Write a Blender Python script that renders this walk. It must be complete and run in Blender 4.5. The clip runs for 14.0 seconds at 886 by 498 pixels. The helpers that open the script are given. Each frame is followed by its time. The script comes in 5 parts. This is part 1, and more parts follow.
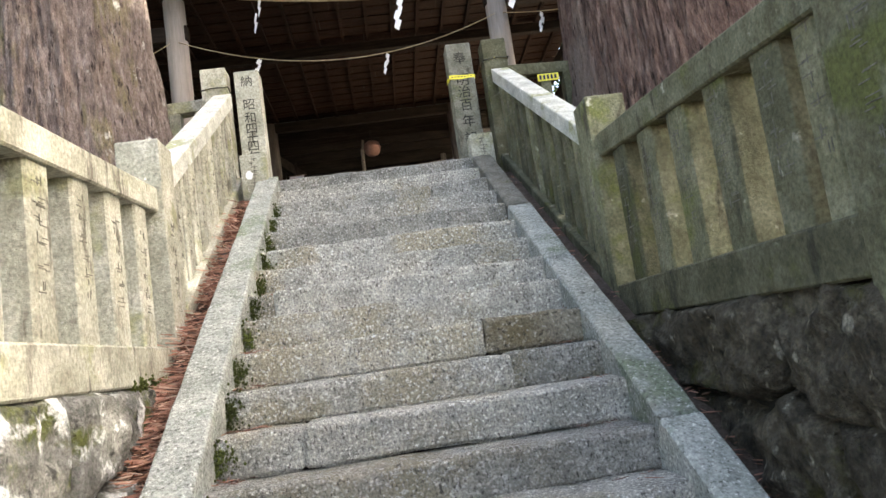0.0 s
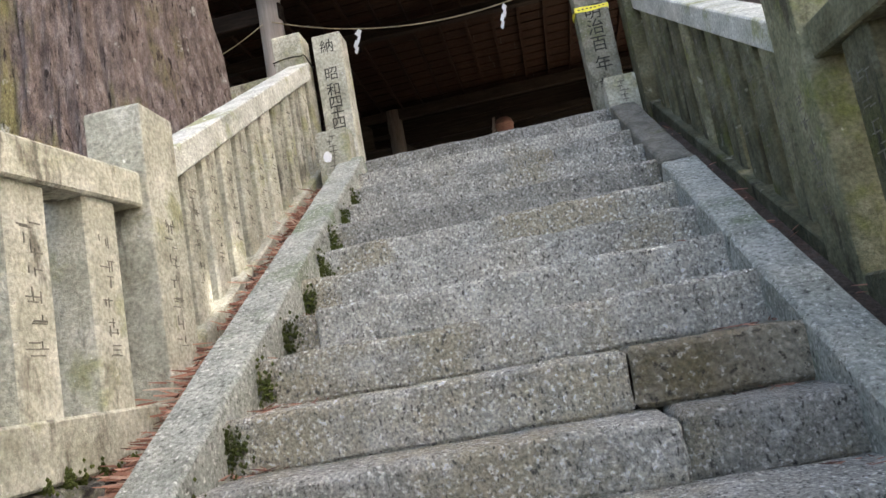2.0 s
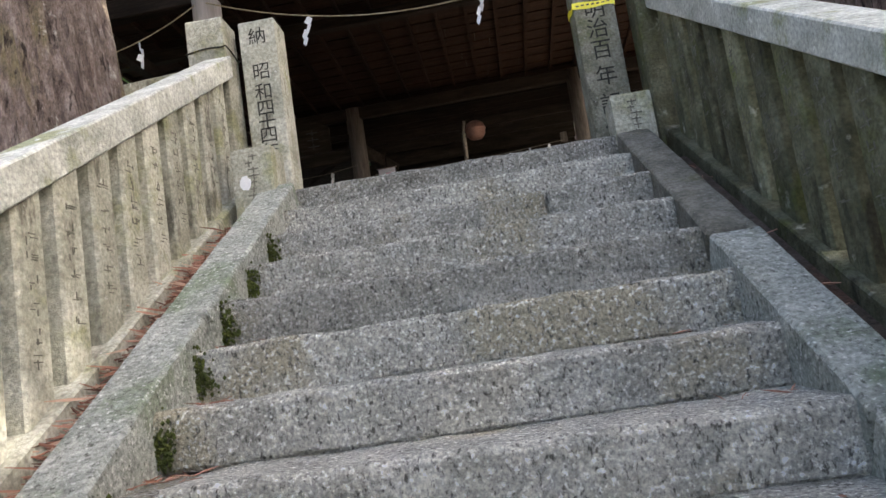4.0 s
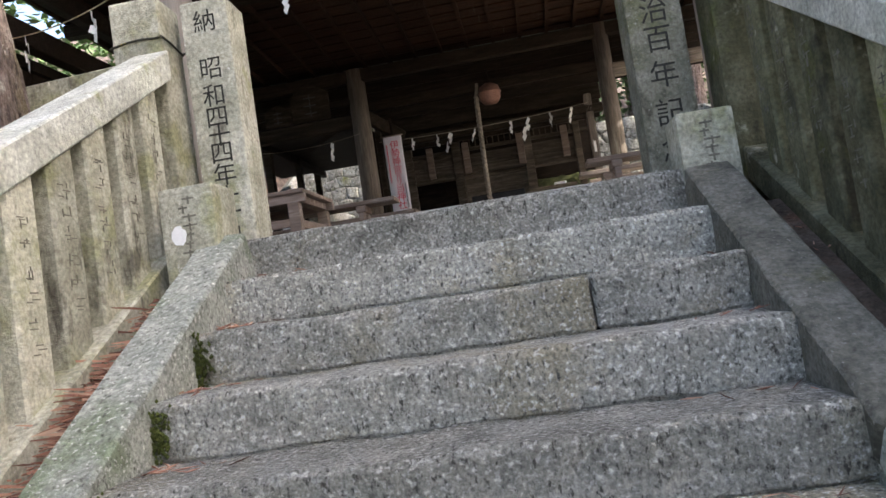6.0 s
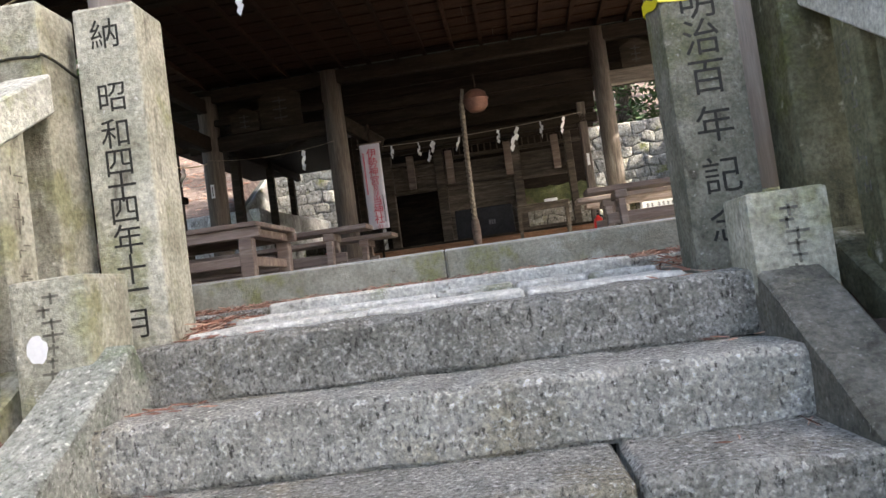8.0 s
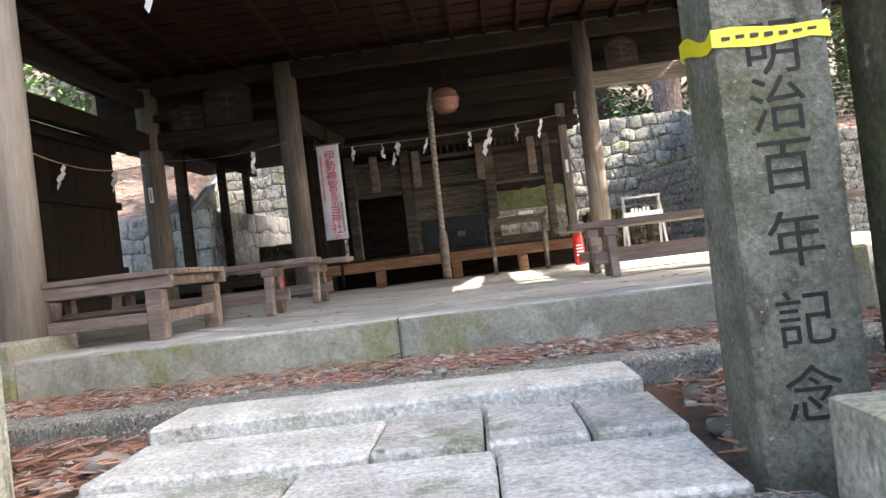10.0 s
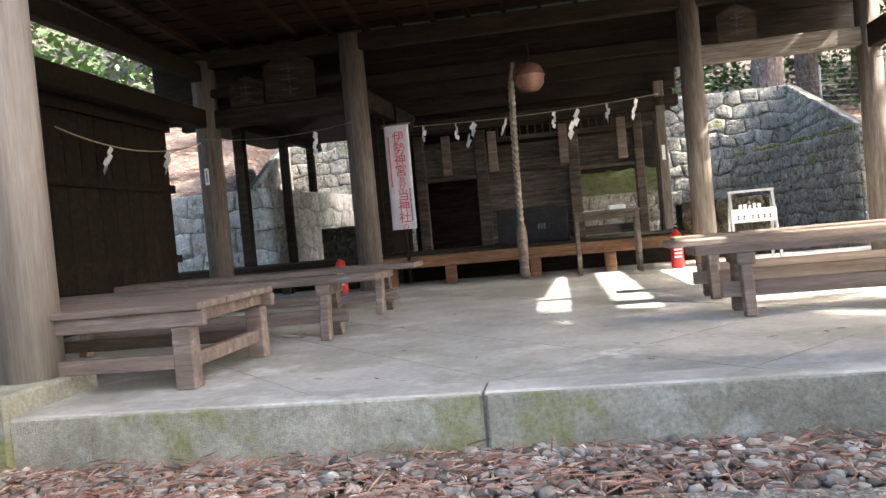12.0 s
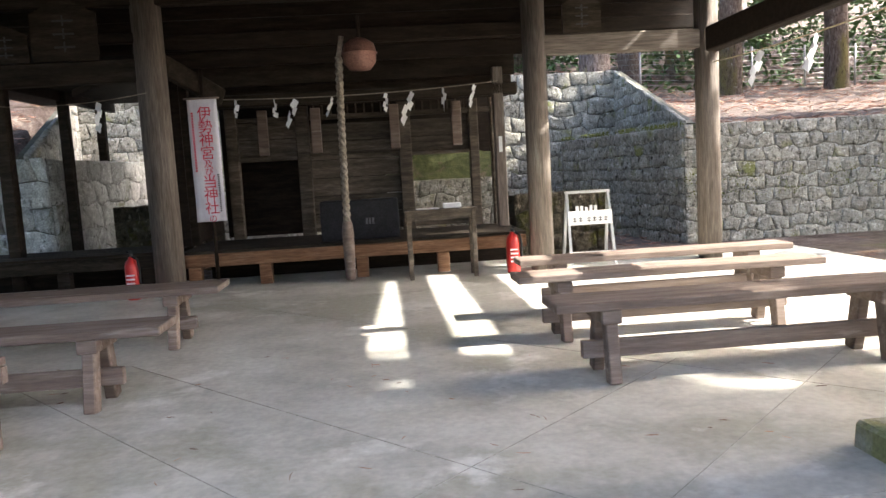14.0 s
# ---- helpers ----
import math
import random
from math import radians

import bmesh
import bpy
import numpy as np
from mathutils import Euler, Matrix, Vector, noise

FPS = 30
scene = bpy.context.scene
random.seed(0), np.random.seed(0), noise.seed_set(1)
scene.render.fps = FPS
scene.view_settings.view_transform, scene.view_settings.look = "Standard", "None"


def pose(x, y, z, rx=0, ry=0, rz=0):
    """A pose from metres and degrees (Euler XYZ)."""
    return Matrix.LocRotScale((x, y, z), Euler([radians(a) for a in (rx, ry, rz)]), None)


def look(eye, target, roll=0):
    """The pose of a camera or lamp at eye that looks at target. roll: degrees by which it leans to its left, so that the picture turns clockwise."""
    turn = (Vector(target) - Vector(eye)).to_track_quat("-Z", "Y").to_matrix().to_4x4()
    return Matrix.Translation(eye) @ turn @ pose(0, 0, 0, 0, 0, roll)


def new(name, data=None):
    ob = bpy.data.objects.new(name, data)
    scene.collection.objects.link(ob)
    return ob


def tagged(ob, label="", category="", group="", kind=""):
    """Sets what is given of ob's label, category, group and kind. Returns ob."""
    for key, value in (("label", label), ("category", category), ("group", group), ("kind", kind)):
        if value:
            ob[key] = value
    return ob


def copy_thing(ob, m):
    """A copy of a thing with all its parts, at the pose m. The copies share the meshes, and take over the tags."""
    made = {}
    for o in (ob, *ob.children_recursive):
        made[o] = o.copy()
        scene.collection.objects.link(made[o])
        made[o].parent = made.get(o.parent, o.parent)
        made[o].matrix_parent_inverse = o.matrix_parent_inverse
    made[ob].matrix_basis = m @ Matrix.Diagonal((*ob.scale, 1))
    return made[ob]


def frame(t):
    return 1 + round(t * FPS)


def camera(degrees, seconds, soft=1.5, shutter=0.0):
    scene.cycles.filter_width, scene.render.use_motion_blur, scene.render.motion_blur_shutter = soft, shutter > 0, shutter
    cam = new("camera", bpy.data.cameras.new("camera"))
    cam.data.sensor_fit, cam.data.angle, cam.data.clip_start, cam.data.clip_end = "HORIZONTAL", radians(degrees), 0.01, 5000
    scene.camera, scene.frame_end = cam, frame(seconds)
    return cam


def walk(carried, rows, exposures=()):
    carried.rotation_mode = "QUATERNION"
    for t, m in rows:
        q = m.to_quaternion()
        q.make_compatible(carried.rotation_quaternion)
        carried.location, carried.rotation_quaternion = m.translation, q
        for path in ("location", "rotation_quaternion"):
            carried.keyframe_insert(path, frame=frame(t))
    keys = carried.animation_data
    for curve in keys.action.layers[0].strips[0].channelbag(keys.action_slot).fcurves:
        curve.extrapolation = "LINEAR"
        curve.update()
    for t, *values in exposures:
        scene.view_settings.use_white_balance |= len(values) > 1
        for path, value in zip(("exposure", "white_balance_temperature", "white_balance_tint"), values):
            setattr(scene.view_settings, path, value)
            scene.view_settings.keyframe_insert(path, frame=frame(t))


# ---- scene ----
cam = camera(61.7, 14.0)
PATH = [
    (0, (-0.122, 0.516, 1.196), (0.064, 2.489, 1.464), -8.3),
    (0.5, (-0.012, 0.858, 1.259), (0.191, 2.826, 1.552), -10.4),
    (1, (0.117, 1.271, 1.243), (0.104, 3.252, 1.521), -9.9),
    (1.5, (0.177, 1.739, 1.317), (0.174, 3.723, 1.576), -8.2),
    (2, (0.193, 2.14, 1.382), (-0.04, 4.103, 1.687), -10.3),
    (2.5, (0.216, 2.573, 1.494), (0.013, 4.538, 1.809), -7.8),
    (3, (0.235, 2.885, 1.633), (0.178, 4.86, 1.943), -7.1),
    (5.3, (0.109, 4.083, 2.402), (-0.168, 6.058, 2.55), -11.1),
    (5.5, (0.148, 4.201, 2.466), (-0.053, 6.187, 2.588), -9.3),
    (6, (0.246, 4.45, 2.668), (0.041, 6.436, 2.789), -8.7),
    (6.5, (0.256, 4.69, 2.765), (0.14, 6.679, 2.933), -6.2),
    (7, (0.23, 4.883, 2.821), (0.087, 6.871, 2.985), -8.3),
    (7.5, (0.268, 5.11, 2.983), (0.063, 7.099, 3.024), -8.2),
    (8, (0.24, 5.359, 3.124), (0.081, 7.351, 3.216), -7.7),
    (8.5, (0.26, 5.606, 3.24), (0.184, 7.602, 3.338), -7.6),
    (8.7, (0.269, 5.686, 3.323), (0.117, 7.677, 3.429), -8.2),
    (11, (0.324, 6.815, 3.8), (0.279, 8.885, 3.767), -5.9),
    (11.5, (0.265, 7.012, 3.941), (0.109, 9.076, 3.905), -6.4),
    (12, (0.149, 7.293, 4.005), (-0.13, 9.343, 3.956), -5.2),
    (12.5, (0.144, 7.574, 4.073), (0.262, 9.639, 3.985), -4.9),
    (13, (0.138, 7.758, 4.196), (0.155, 9.816, 3.972), -5.1),
    (13.5, (0.133, 7.957, 4.273), (0.062, 10.016, 4.071), -4.9),
    (14, (0.121, 8.243, 4.47), (0.323, 10.292, 4.255), -3.3),
]
EXPOSURE = [(0.0, 2.9, 7150, 8), (1.7, 2.64, 6900, 9), (2.7, 2.3, 6700, 10), (5.0, 2.36, 6700, 10), (8.5, 2.83, 6800, 10), (11.0, 3.2, 6550, 9), (12.5, 3.2, 6550, 9), (13.0, 3.05, 6550, 9), (14.0, 3.0, 6500, 9)]
walk(cam, [(t, look(eye, target, roll)) for t, eye, target, roll in PATH], EXPOSURE)

# ---- world, sun, exposure ----
world = bpy.data.worlds.new("sky")
scene.world = world
world.use_nodes = True
wn = world.node_tree
sky = wn.nodes.new("ShaderNodeTexSky")
sky.sky_type, sky.sun_disc = "NISHITA", False
SUN_EL, SUN_AZ = 41.0, 100.0            # degrees above the horizon; from +y towards +x
sky.dust_density, sky.ozone_density, sky.air_density = 4.0, 0.3, 0.8
sky.sun_elevation, sky.sun_rotation = radians(SUN_EL), radians(SUN_AZ)
wn.links.new(sky.outputs[0], wn.nodes["Background"].inputs[0])
wn.nodes["Background"].inputs[1].default_value = 0.15
sun = new("sun", bpy.data.lights.new("sun", "SUN"))
sun.data.energy, sun.data.angle, sun.data.color = 3.0, radians(0.6), (1.0, 0.95, 0.87)
to_sun = Vector((math.sin(radians(SUN_AZ)) * math.cos(radians(SUN_EL)), math.cos(radians(SUN_AZ)) * math.cos(radians(SUN_EL)), math.sin(radians(SUN_EL))))
sun.matrix_world = look(to_sun * 60, (0, 0, 0))


# ---- materials ----
def ramp(nt, fac, stops):
    r = nt.nodes.new("ShaderNodeValToRGB")
    els = r.color_ramp.elements
    while len(els) < len(stops):
        els.new(0.5)
    for e, (p, c) in zip(els, stops):
        e.position, e.color = p, (*c, 1)
    nt.links.new(fac, r.inputs[0])
    return r.outputs[0]


def surface(name, cols, scale=6.0, stretch=(1, 1, 1), rough=0.85, metal=0.0, bumps=(), flecks=None, patch=None, patch2=None, spread=0.25, grain=0.4, grain_scale=55):
    """cols: colours from dark to light. bumps: (kind, scale, strength, stretch, depth). flecks, patch: (colour, scale, threshold)."""
    m = bpy.data.materials.new(name)
    m.use_nodes = True
    nt = m.node_tree
    b = nt.nodes["Principled BSDF"]
    b.inputs["Roughness"].default_value, b.inputs["Metallic"].default_value = rough, metal
    if rough > 0.79:
        b.inputs["Specular IOR Level"].default_value = 0.25
    if "wood" in name or "board" in name:
        b.inputs["Specular IOR Level"].default_value = 0.15
    tc, info = nt.nodes.new("ShaderNodeTexCoord"), nt.nodes.new("ShaderNodeObjectInfo")
    off = nt.nodes.new("ShaderNodeVectorMath")
    off.operation = "MULTIPLY_ADD"
    comb = nt.nodes.new("ShaderNodeCombineXYZ")
    for i in range(3):
        nt.links.new(info.outputs["Random"], comb.inputs[i])
    nt.links.new(comb.outputs[0], off.inputs[0])
    off.inputs[1].default_value = (37.0, 23.0, 51.0)
    nt.links.new(tc.outputs["Object"], off.inputs[2])

    def tex(kind, sc, st, detail=6.0):
        mp = nt.nodes.new("ShaderNodeMapping")
        mp.inputs["Scale"].default_value = st
        if kind == "chisel":
            mp.inputs["Rotation"].default_value = (0, radians(38), 0)
        nt.links.new(off.outputs[0], mp.inputs[0])
        if kind == "voronoi":
            t = nt.nodes.new("ShaderNodeTexVoronoi")
            t.inputs["Scale"].default_value = sc
            out = t.outputs["Distance"]
        else:
            t = nt.nodes.new("ShaderNodeTexNoise")
            t.inputs["Scale"].default_value, t.inputs["Detail"].default_value = sc, detail
            t.inputs["Roughness"].default_value = 0.62
            out = t.outputs[0]
        nt.links.new(mp.outputs[0], t.inputs[0])
        return out

    n = len(cols)
    col = ramp(nt, tex("noise", scale, stretch), [(0.28 + 0.44 * i / max(1, n - 1), c) for i, c in enumerate(cols)])

    def over(base, top, fac):
        mx = nt.nodes.new("ShaderNodeMix")
        mx.data_type = "RGBA"
        nt.links.new(fac, mx.inputs[0])
        nt.links.new(base, mx.inputs[6])
        mx.inputs[7].default_value = (*top, 1)
        return mx.outputs[2]

    for item in (patch, patch2, flecks):
        if item:
            c, sc, th = item[:3]
            f = ramp(nt, tex("noise", sc, item[3] if len(item) > 3 else (1, 1, 1)), [(th, (0, 0, 0)), (min(0.99, th + 0.09), (1, 1, 1))])
            col = over(col, c, f)
    if grain:
        gr = nt.nodes.new("ShaderNodeMapRange")
        nt.links.new(tex("noise", grain_scale, stretch if max(stretch) < 4 else tuple(v / max(stretch) * 2 for v in stretch), 8.0), gr.inputs[0])
        gr.inputs[1].default_value, gr.inputs[2].default_value = 0.3, 0.7
        gr.inputs[3].default_value, gr.inputs[4].default_value = 1 - grain, 1 + grain
        gv = nt.nodes.new("ShaderNodeHueSaturation")
        nt.links.new(gr.outputs[0], gv.inputs["Value"])
        nt.links.new(col, gv.inputs["Color"])
        col = gv.outputs[0]
    if spread:
        hv = nt.nodes.new("ShaderNodeHueSaturation")
        mr = nt.nodes.new("ShaderNodeMapRange")
        nt.links.new(info.outputs["Random"], mr.inputs[0])
        mr.inputs[3].default_value, mr.inputs[4].default_value = 1 - spread, 1 + spread
        nt.links.new(mr.outputs[0], hv.inputs["Value"])
        nt.links.new(col, hv.inputs["Color"])
        col = hv.outputs[0]
    nt.links.new(col, b.inputs["Base Color"])
    last = None
    for kind, sc, strength, st, *deep in bumps:
        bp = nt.nodes.new("ShaderNodeBump")
        bp.inputs["Strength"].default_value, bp.inputs["Distance"].default_value = strength, deep[0] if deep else 0.04
        nt.links.new(tex(kind, sc, st), bp.inputs["Height"])
        if last:
            nt.links.new(last, bp.inputs["Normal"])
        last = bp.outputs[0]
    if last:
        nt.links.new(last, b.inputs["Normal"])
    return m


ONE = (1, 1, 1)
GRANITE = surface("granite", [(0.29, 0.282, 0.24), (0.48, 0.467, 0.406), (0.66, 0.646, 0.576)], 7, rough=0.78,
                  bumps=[("chisel", 24, 1.0, (2.0, 1, 0.8), 0.065), ("noise", 60, 1.0, (1.3, 1, 1), 0.04), ("noise", 130, 0.6, ONE)],
                  flecks=((0.86, 0.85, 0.79), 56, 0.54), patch=((0.43, 0.39, 0.282), 1.3, 0.51), patch2=((0.09, 0.084, 0.068), 48, 0.558, (1.6, 1, 0.8)), spread=0.24, grain=0.6, grain_scale=90)
BROWNSTEP = surface("brown_granite", [(0.2, 0.178, 0.13), (0.33, 0.297, 0.226), (0.46, 0.42, 0.335)], 8, rough=0.85,
                    bumps=[("chisel", 24, 1.0, (2.0, 1, 0.8), 0.05), ("noise", 55, 0.9, ONE), ("noise", 130, 0.5, ONE)], flecks=((0.62, 0.58, 0.49), 44, 0.57),
                    patch=((0.22, 0.185, 0.11), 2, 0.55), patch2=((0.07, 0.06, 0.045), 36, 0.575), spread=0, grain=0.5)
KERB = surface("kerb_granite", [(0.25, 0.263, 0.223), (0.39, 0.405, 0.355), (0.52, 0.53, 0.475)], 6, rough=0.85,
               bumps=[("noise", 40, 0.7, ONE), ("noise", 130, 0.6, ONE)], flecks=((0.7, 0.705, 0.65), 60, 0.57),
               patch=((0.23, 0.27, 0.185), 2.2, 0.56), patch2=((0.13, 0.135, 0.11), 50, 0.57), spread=0.12, grain=0.45)
DARKKERB = surface("worn_dark_kerb", [(0.1, 0.096, 0.075), (0.18, 0.172, 0.14), (0.27, 0.26, 0.22)], 8, rough=0.88,
                   bumps=[("noise", 55, 0.7, ONE), ("noise", 160, 0.5, ONE)], flecks=((0.42, 0.41, 0.37), 90, 0.62),
                   patch=((0.13, 0.125, 0.06), 3, 0.57), spread=0.1)
FENCE = surface("fence_stone", [(0.24, 0.233, 0.175), (0.38, 0.37, 0.295), (0.53, 0.52, 0.44)], 5, rough=0.9,
                bumps=[("noise", 60, 0.35, ONE), ("noise", 190, 0.3, ONE)], flecks=((0.7, 0.69, 0.63), 22, 0.66),
                patch=((0.28, 0.28, 0.17), 2.6, 0.55), patch2=((0.15, 0.14, 0.11), 8, 0.57, (1, 1, 0.3)), spread=0.16)
# Rails lighter than the fence: sky light from above is put into the colour.
RAILTOP = surface("skylit_pale_rail", [(0.36, 0.365, 0.31), (0.55, 0.555, 0.49), (0.72, 0.72, 0.66)], 6, rough=0.9,
                  bumps=[("noise", 50, 0.5, ONE), ("noise", 170, 0.3, ONE)], patch=((0.33, 0.34, 0.2), 2.4, 0.57), flecks=((0.78, 0.78, 0.73), 18, 0.62), spread=0.08)
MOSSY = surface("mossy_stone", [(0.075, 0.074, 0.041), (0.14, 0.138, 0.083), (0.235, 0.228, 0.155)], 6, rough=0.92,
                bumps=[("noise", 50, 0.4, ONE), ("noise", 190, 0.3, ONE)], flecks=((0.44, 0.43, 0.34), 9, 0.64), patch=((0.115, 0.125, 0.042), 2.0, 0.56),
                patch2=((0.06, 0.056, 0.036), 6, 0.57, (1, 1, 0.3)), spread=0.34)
POSTSTONE = surface("post_stone", [(0.13, 0.13, 0.095), (0.22, 0.215, 0.165), (0.32, 0.31, 0.255)], 8, rough=0.9,
                    bumps=[("noise", 40, 0.7, ONE), ("noise", 150, 0.5, ONE)], flecks=((0.42, 0.41, 0.36), 50, 0.62),
                    patch=((0.15, 0.155, 0.085), 2.2, 0.57), patch2=((0.1, 0.095, 0.07), 9, 0.6, (1, 1, 0.4)), spread=0)
PALESLAB = surface("pale_slab_granite", [(0.36, 0.35, 0.31), (0.52, 0.51, 0.46), (0.66, 0.65, 0.6)], 6, rough=0.85,
                   bumps=[("noise", 60, 0.5, ONE), ("noise", 170, 0.4, ONE)], flecks=((0.72, 0.71, 0.67), 120, 0.58),
                   patch=((0.27, 0.28, 0.2), 2.4, 0.58), patch2=((0.2, 0.19, 0.16), 14, 0.63), spread=0.1)
STROKE = surface("worn_stroke", [(0.12, 0.113, 0.09), (0.18, 0.17, 0.14)], 20, spread=0)
# Shadow inside the carved letters, painted as near-black strokes on the stone.
ENGRAVED = surface("groove_shadow_stroke", [(0.022, 0.021, 0.018), (0.04, 0.039, 0.033)], 20, spread=0)
WALLSTONE = surface("wall_stone", [(0.2, 0.19, 0.155), (0.34, 0.325, 0.275), (0.5, 0.48, 0.42)], 11, rough=0.9,
                    bumps=[("noise", 14, 0.9, ONE), ("noise", 45, 0.8, ONE)], flecks=((0.62, 0.61, 0.57), 17, 0.58),
                    patch=((0.22, 0.225, 0.08), 1.3, 0.59), patch2=((0.1, 0.094, 0.074), 17, 0.55, (1, 1, 0.7)), spread=0.16)
# Lighter copy of the wall stone: sunlight on the west walls is in its colour.
SUNWALL = surface("sunlit_pale_wall_stone", [(0.3, 0.295, 0.27), (0.48, 0.475, 0.44), (0.64, 0.635, 0.6)], 9, rough=0.9,
                   bumps=[("noise", 14, 0.9, ONE), ("noise", 45, 0.7, ONE)], flecks=((0.74, 0.74, 0.72), 13, 0.58),
                   patch=((0.26, 0.26, 0.16), 1.5, 0.6), patch2=((0.15, 0.145, 0.13), 11, 0.58, (1, 1, 0.6)), spread=0.2)
LICHENWALL = surface("lichen_boulder", [(0.1, 0.096, 0.082), (0.24, 0.235, 0.21), (0.42, 0.41, 0.38)], 7, rough=0.9,
                     bumps=[("noise", 14, 1.0, ONE), ("noise", 50, 0.8, ONE)], flecks=((0.78, 0.78, 0.75), 7, 0.53),
                     patch=((0.11, 0.12, 0.035), 3.0, 0.53), patch2=((0.05, 0.048, 0.042), 9, 0.56), spread=0.2)
# Stone for walls out of the sun, with their shade put into the colour.
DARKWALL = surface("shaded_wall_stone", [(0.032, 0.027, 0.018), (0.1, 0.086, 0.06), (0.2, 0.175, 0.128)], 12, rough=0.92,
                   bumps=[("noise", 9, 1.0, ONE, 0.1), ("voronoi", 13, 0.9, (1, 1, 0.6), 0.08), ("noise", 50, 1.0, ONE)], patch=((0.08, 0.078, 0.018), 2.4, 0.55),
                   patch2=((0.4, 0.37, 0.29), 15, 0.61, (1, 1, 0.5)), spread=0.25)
JOINTLINE = surface("filled_joint", [(0.2, 0.192, 0.165), (0.42, 0.405, 0.36)], 5, spread=0)
WALLJOINT = surface("mortar_earth", [(0.07, 0.067, 0.052), (0.15, 0.143, 0.115)], 9, spread=0)
JOINT = surface("dark_earth_joint", [(0.02, 0.019, 0.015), (0.05, 0.045, 0.035)], 12, spread=0)
WOOD = surface("weathered_wood", [(0.078, 0.063, 0.053), (0.122, 0.102, 0.086), (0.17, 0.145, 0.126)], 4, (6, 6, 0.4), rough=0.75,
               bumps=[("noise", 26, 0.18, (6, 6, 0.4))], patch=((0.21, 0.192, 0.166), 3, 0.62, (3, 3, 0.3)), spread=0.12)
# Sunlight on the right tie beam is put into this paler colour.
WOODX = surface("sunlit_beam_wood", [(0.1, 0.083, 0.069), (0.165, 0.14, 0.119), (0.24, 0.21, 0.183)], 5, (0.5, 9, 9), rough=0.75,
                bumps=[("noise", 26, 0.3, (0.4, 6, 6))], patch=((0.21, 0.18, 0.15), 3, 0.62, (0.3, 3, 3)), spread=0.12)
# Lighter copy of WOOD: open-sky light on the front columns is in the tone.
PALEWOOD = surface("skylit_pale_wood", [(0.25, 0.215, 0.185), (0.32, 0.28, 0.243), (0.39, 0.347, 0.305)], 3, (5, 5, 0.3), rough=0.75,
                   bumps=[("noise", 26, 0.15, (6, 6, 0.4))], patch=((0.25, 0.21, 0.18), 2, 0.58, (2, 2, 0.3)), spread=0.08, grain=0.15)
# BEAM and CEDAR set near black: the hall's interior shade is in their colour.
BEAM = surface("shade_dark_beam_wood", [(0.0075, 0.0049, 0.0032), (0.016, 0.011, 0.0076), (0.029, 0.0205, 0.015)], 4, (0.6, 5, 5), rough=0.72,
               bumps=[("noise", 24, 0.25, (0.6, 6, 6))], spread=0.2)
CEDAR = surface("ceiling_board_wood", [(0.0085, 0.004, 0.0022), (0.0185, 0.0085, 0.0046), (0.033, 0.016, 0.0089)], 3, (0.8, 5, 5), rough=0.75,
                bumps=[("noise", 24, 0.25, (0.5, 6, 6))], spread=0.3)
BENCHWOOD = surface("bench_wood", [(0.125, 0.09, 0.073), (0.195, 0.149, 0.123), (0.275, 0.222, 0.19)], 3, (0.5, 6, 6), rough=0.7,
                    bumps=[("noise", 26, 0.3, (0.4, 7, 7))], patch=((0.33, 0.28, 0.24), 3, 0.61, (0.5, 4, 4)), spread=0.15, grain=0.2)
DECKWOOD = surface("deck_wood", [(0.12, 0.058, 0.03), (0.21, 0.11, 0.06), (0.29, 0.17, 0.1)], 4, (0.5, 6, 6), rough=0.65,
                   bumps=[("noise", 26, 0.2, (0.4, 7, 7))], spread=0.1)
# Board colour lowered too, to carry the shade under the roof.
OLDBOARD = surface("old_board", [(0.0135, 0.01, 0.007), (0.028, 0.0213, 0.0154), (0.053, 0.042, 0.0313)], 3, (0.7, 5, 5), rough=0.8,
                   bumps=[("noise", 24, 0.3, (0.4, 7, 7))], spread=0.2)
SHRINEWOOD = surface("silvered_shrine_board", [(0.042, 0.033, 0.0245), (0.082, 0.067, 0.052), (0.15, 0.126, 0.1)], 3, (0.7, 6, 6), rough=0.8,
                     bumps=[("noise", 24, 0.3, (0.4, 7, 7))], patch=((0.052, 0.043, 0.033), 2, 0.57, (0.5, 3, 3)), spread=0.25)
CONCRETE = surface("concrete", [(0.32, 0.306, 0.268), (0.455, 0.438, 0.388), (0.565, 0.546, 0.497)], 2.0, rough=0.6,
                   bumps=[("noise", 40, 0.12, ONE), ("noise", 3, 0.12, ONE)], patch=((0.33, 0.317, 0.26), 0.8, 0.53), patch2=((0.62, 0.605, 0.56), 1.7, 0.58), flecks=((0.25, 0.237, 0.195), 6, 0.68), spread=0, grain=0.14, grain_scale=24)
CURB = surface("mossy_concrete", [(0.23, 0.218, 0.165), (0.33, 0.316, 0.25), (0.43, 0.412, 0.34)], 4, rough=0.88,
               bumps=[("noise", 110, 0.4, ONE), ("noise", 26, 0.2, ONE)], patch=((0.25, 0.25, 0.12), 2.2, 0.52), patch2=((0.48, 0.465, 0.4), 3, 0.6), flecks=((0.15, 0.14, 0.1), 30, 0.66), spread=0, grain=0.25)
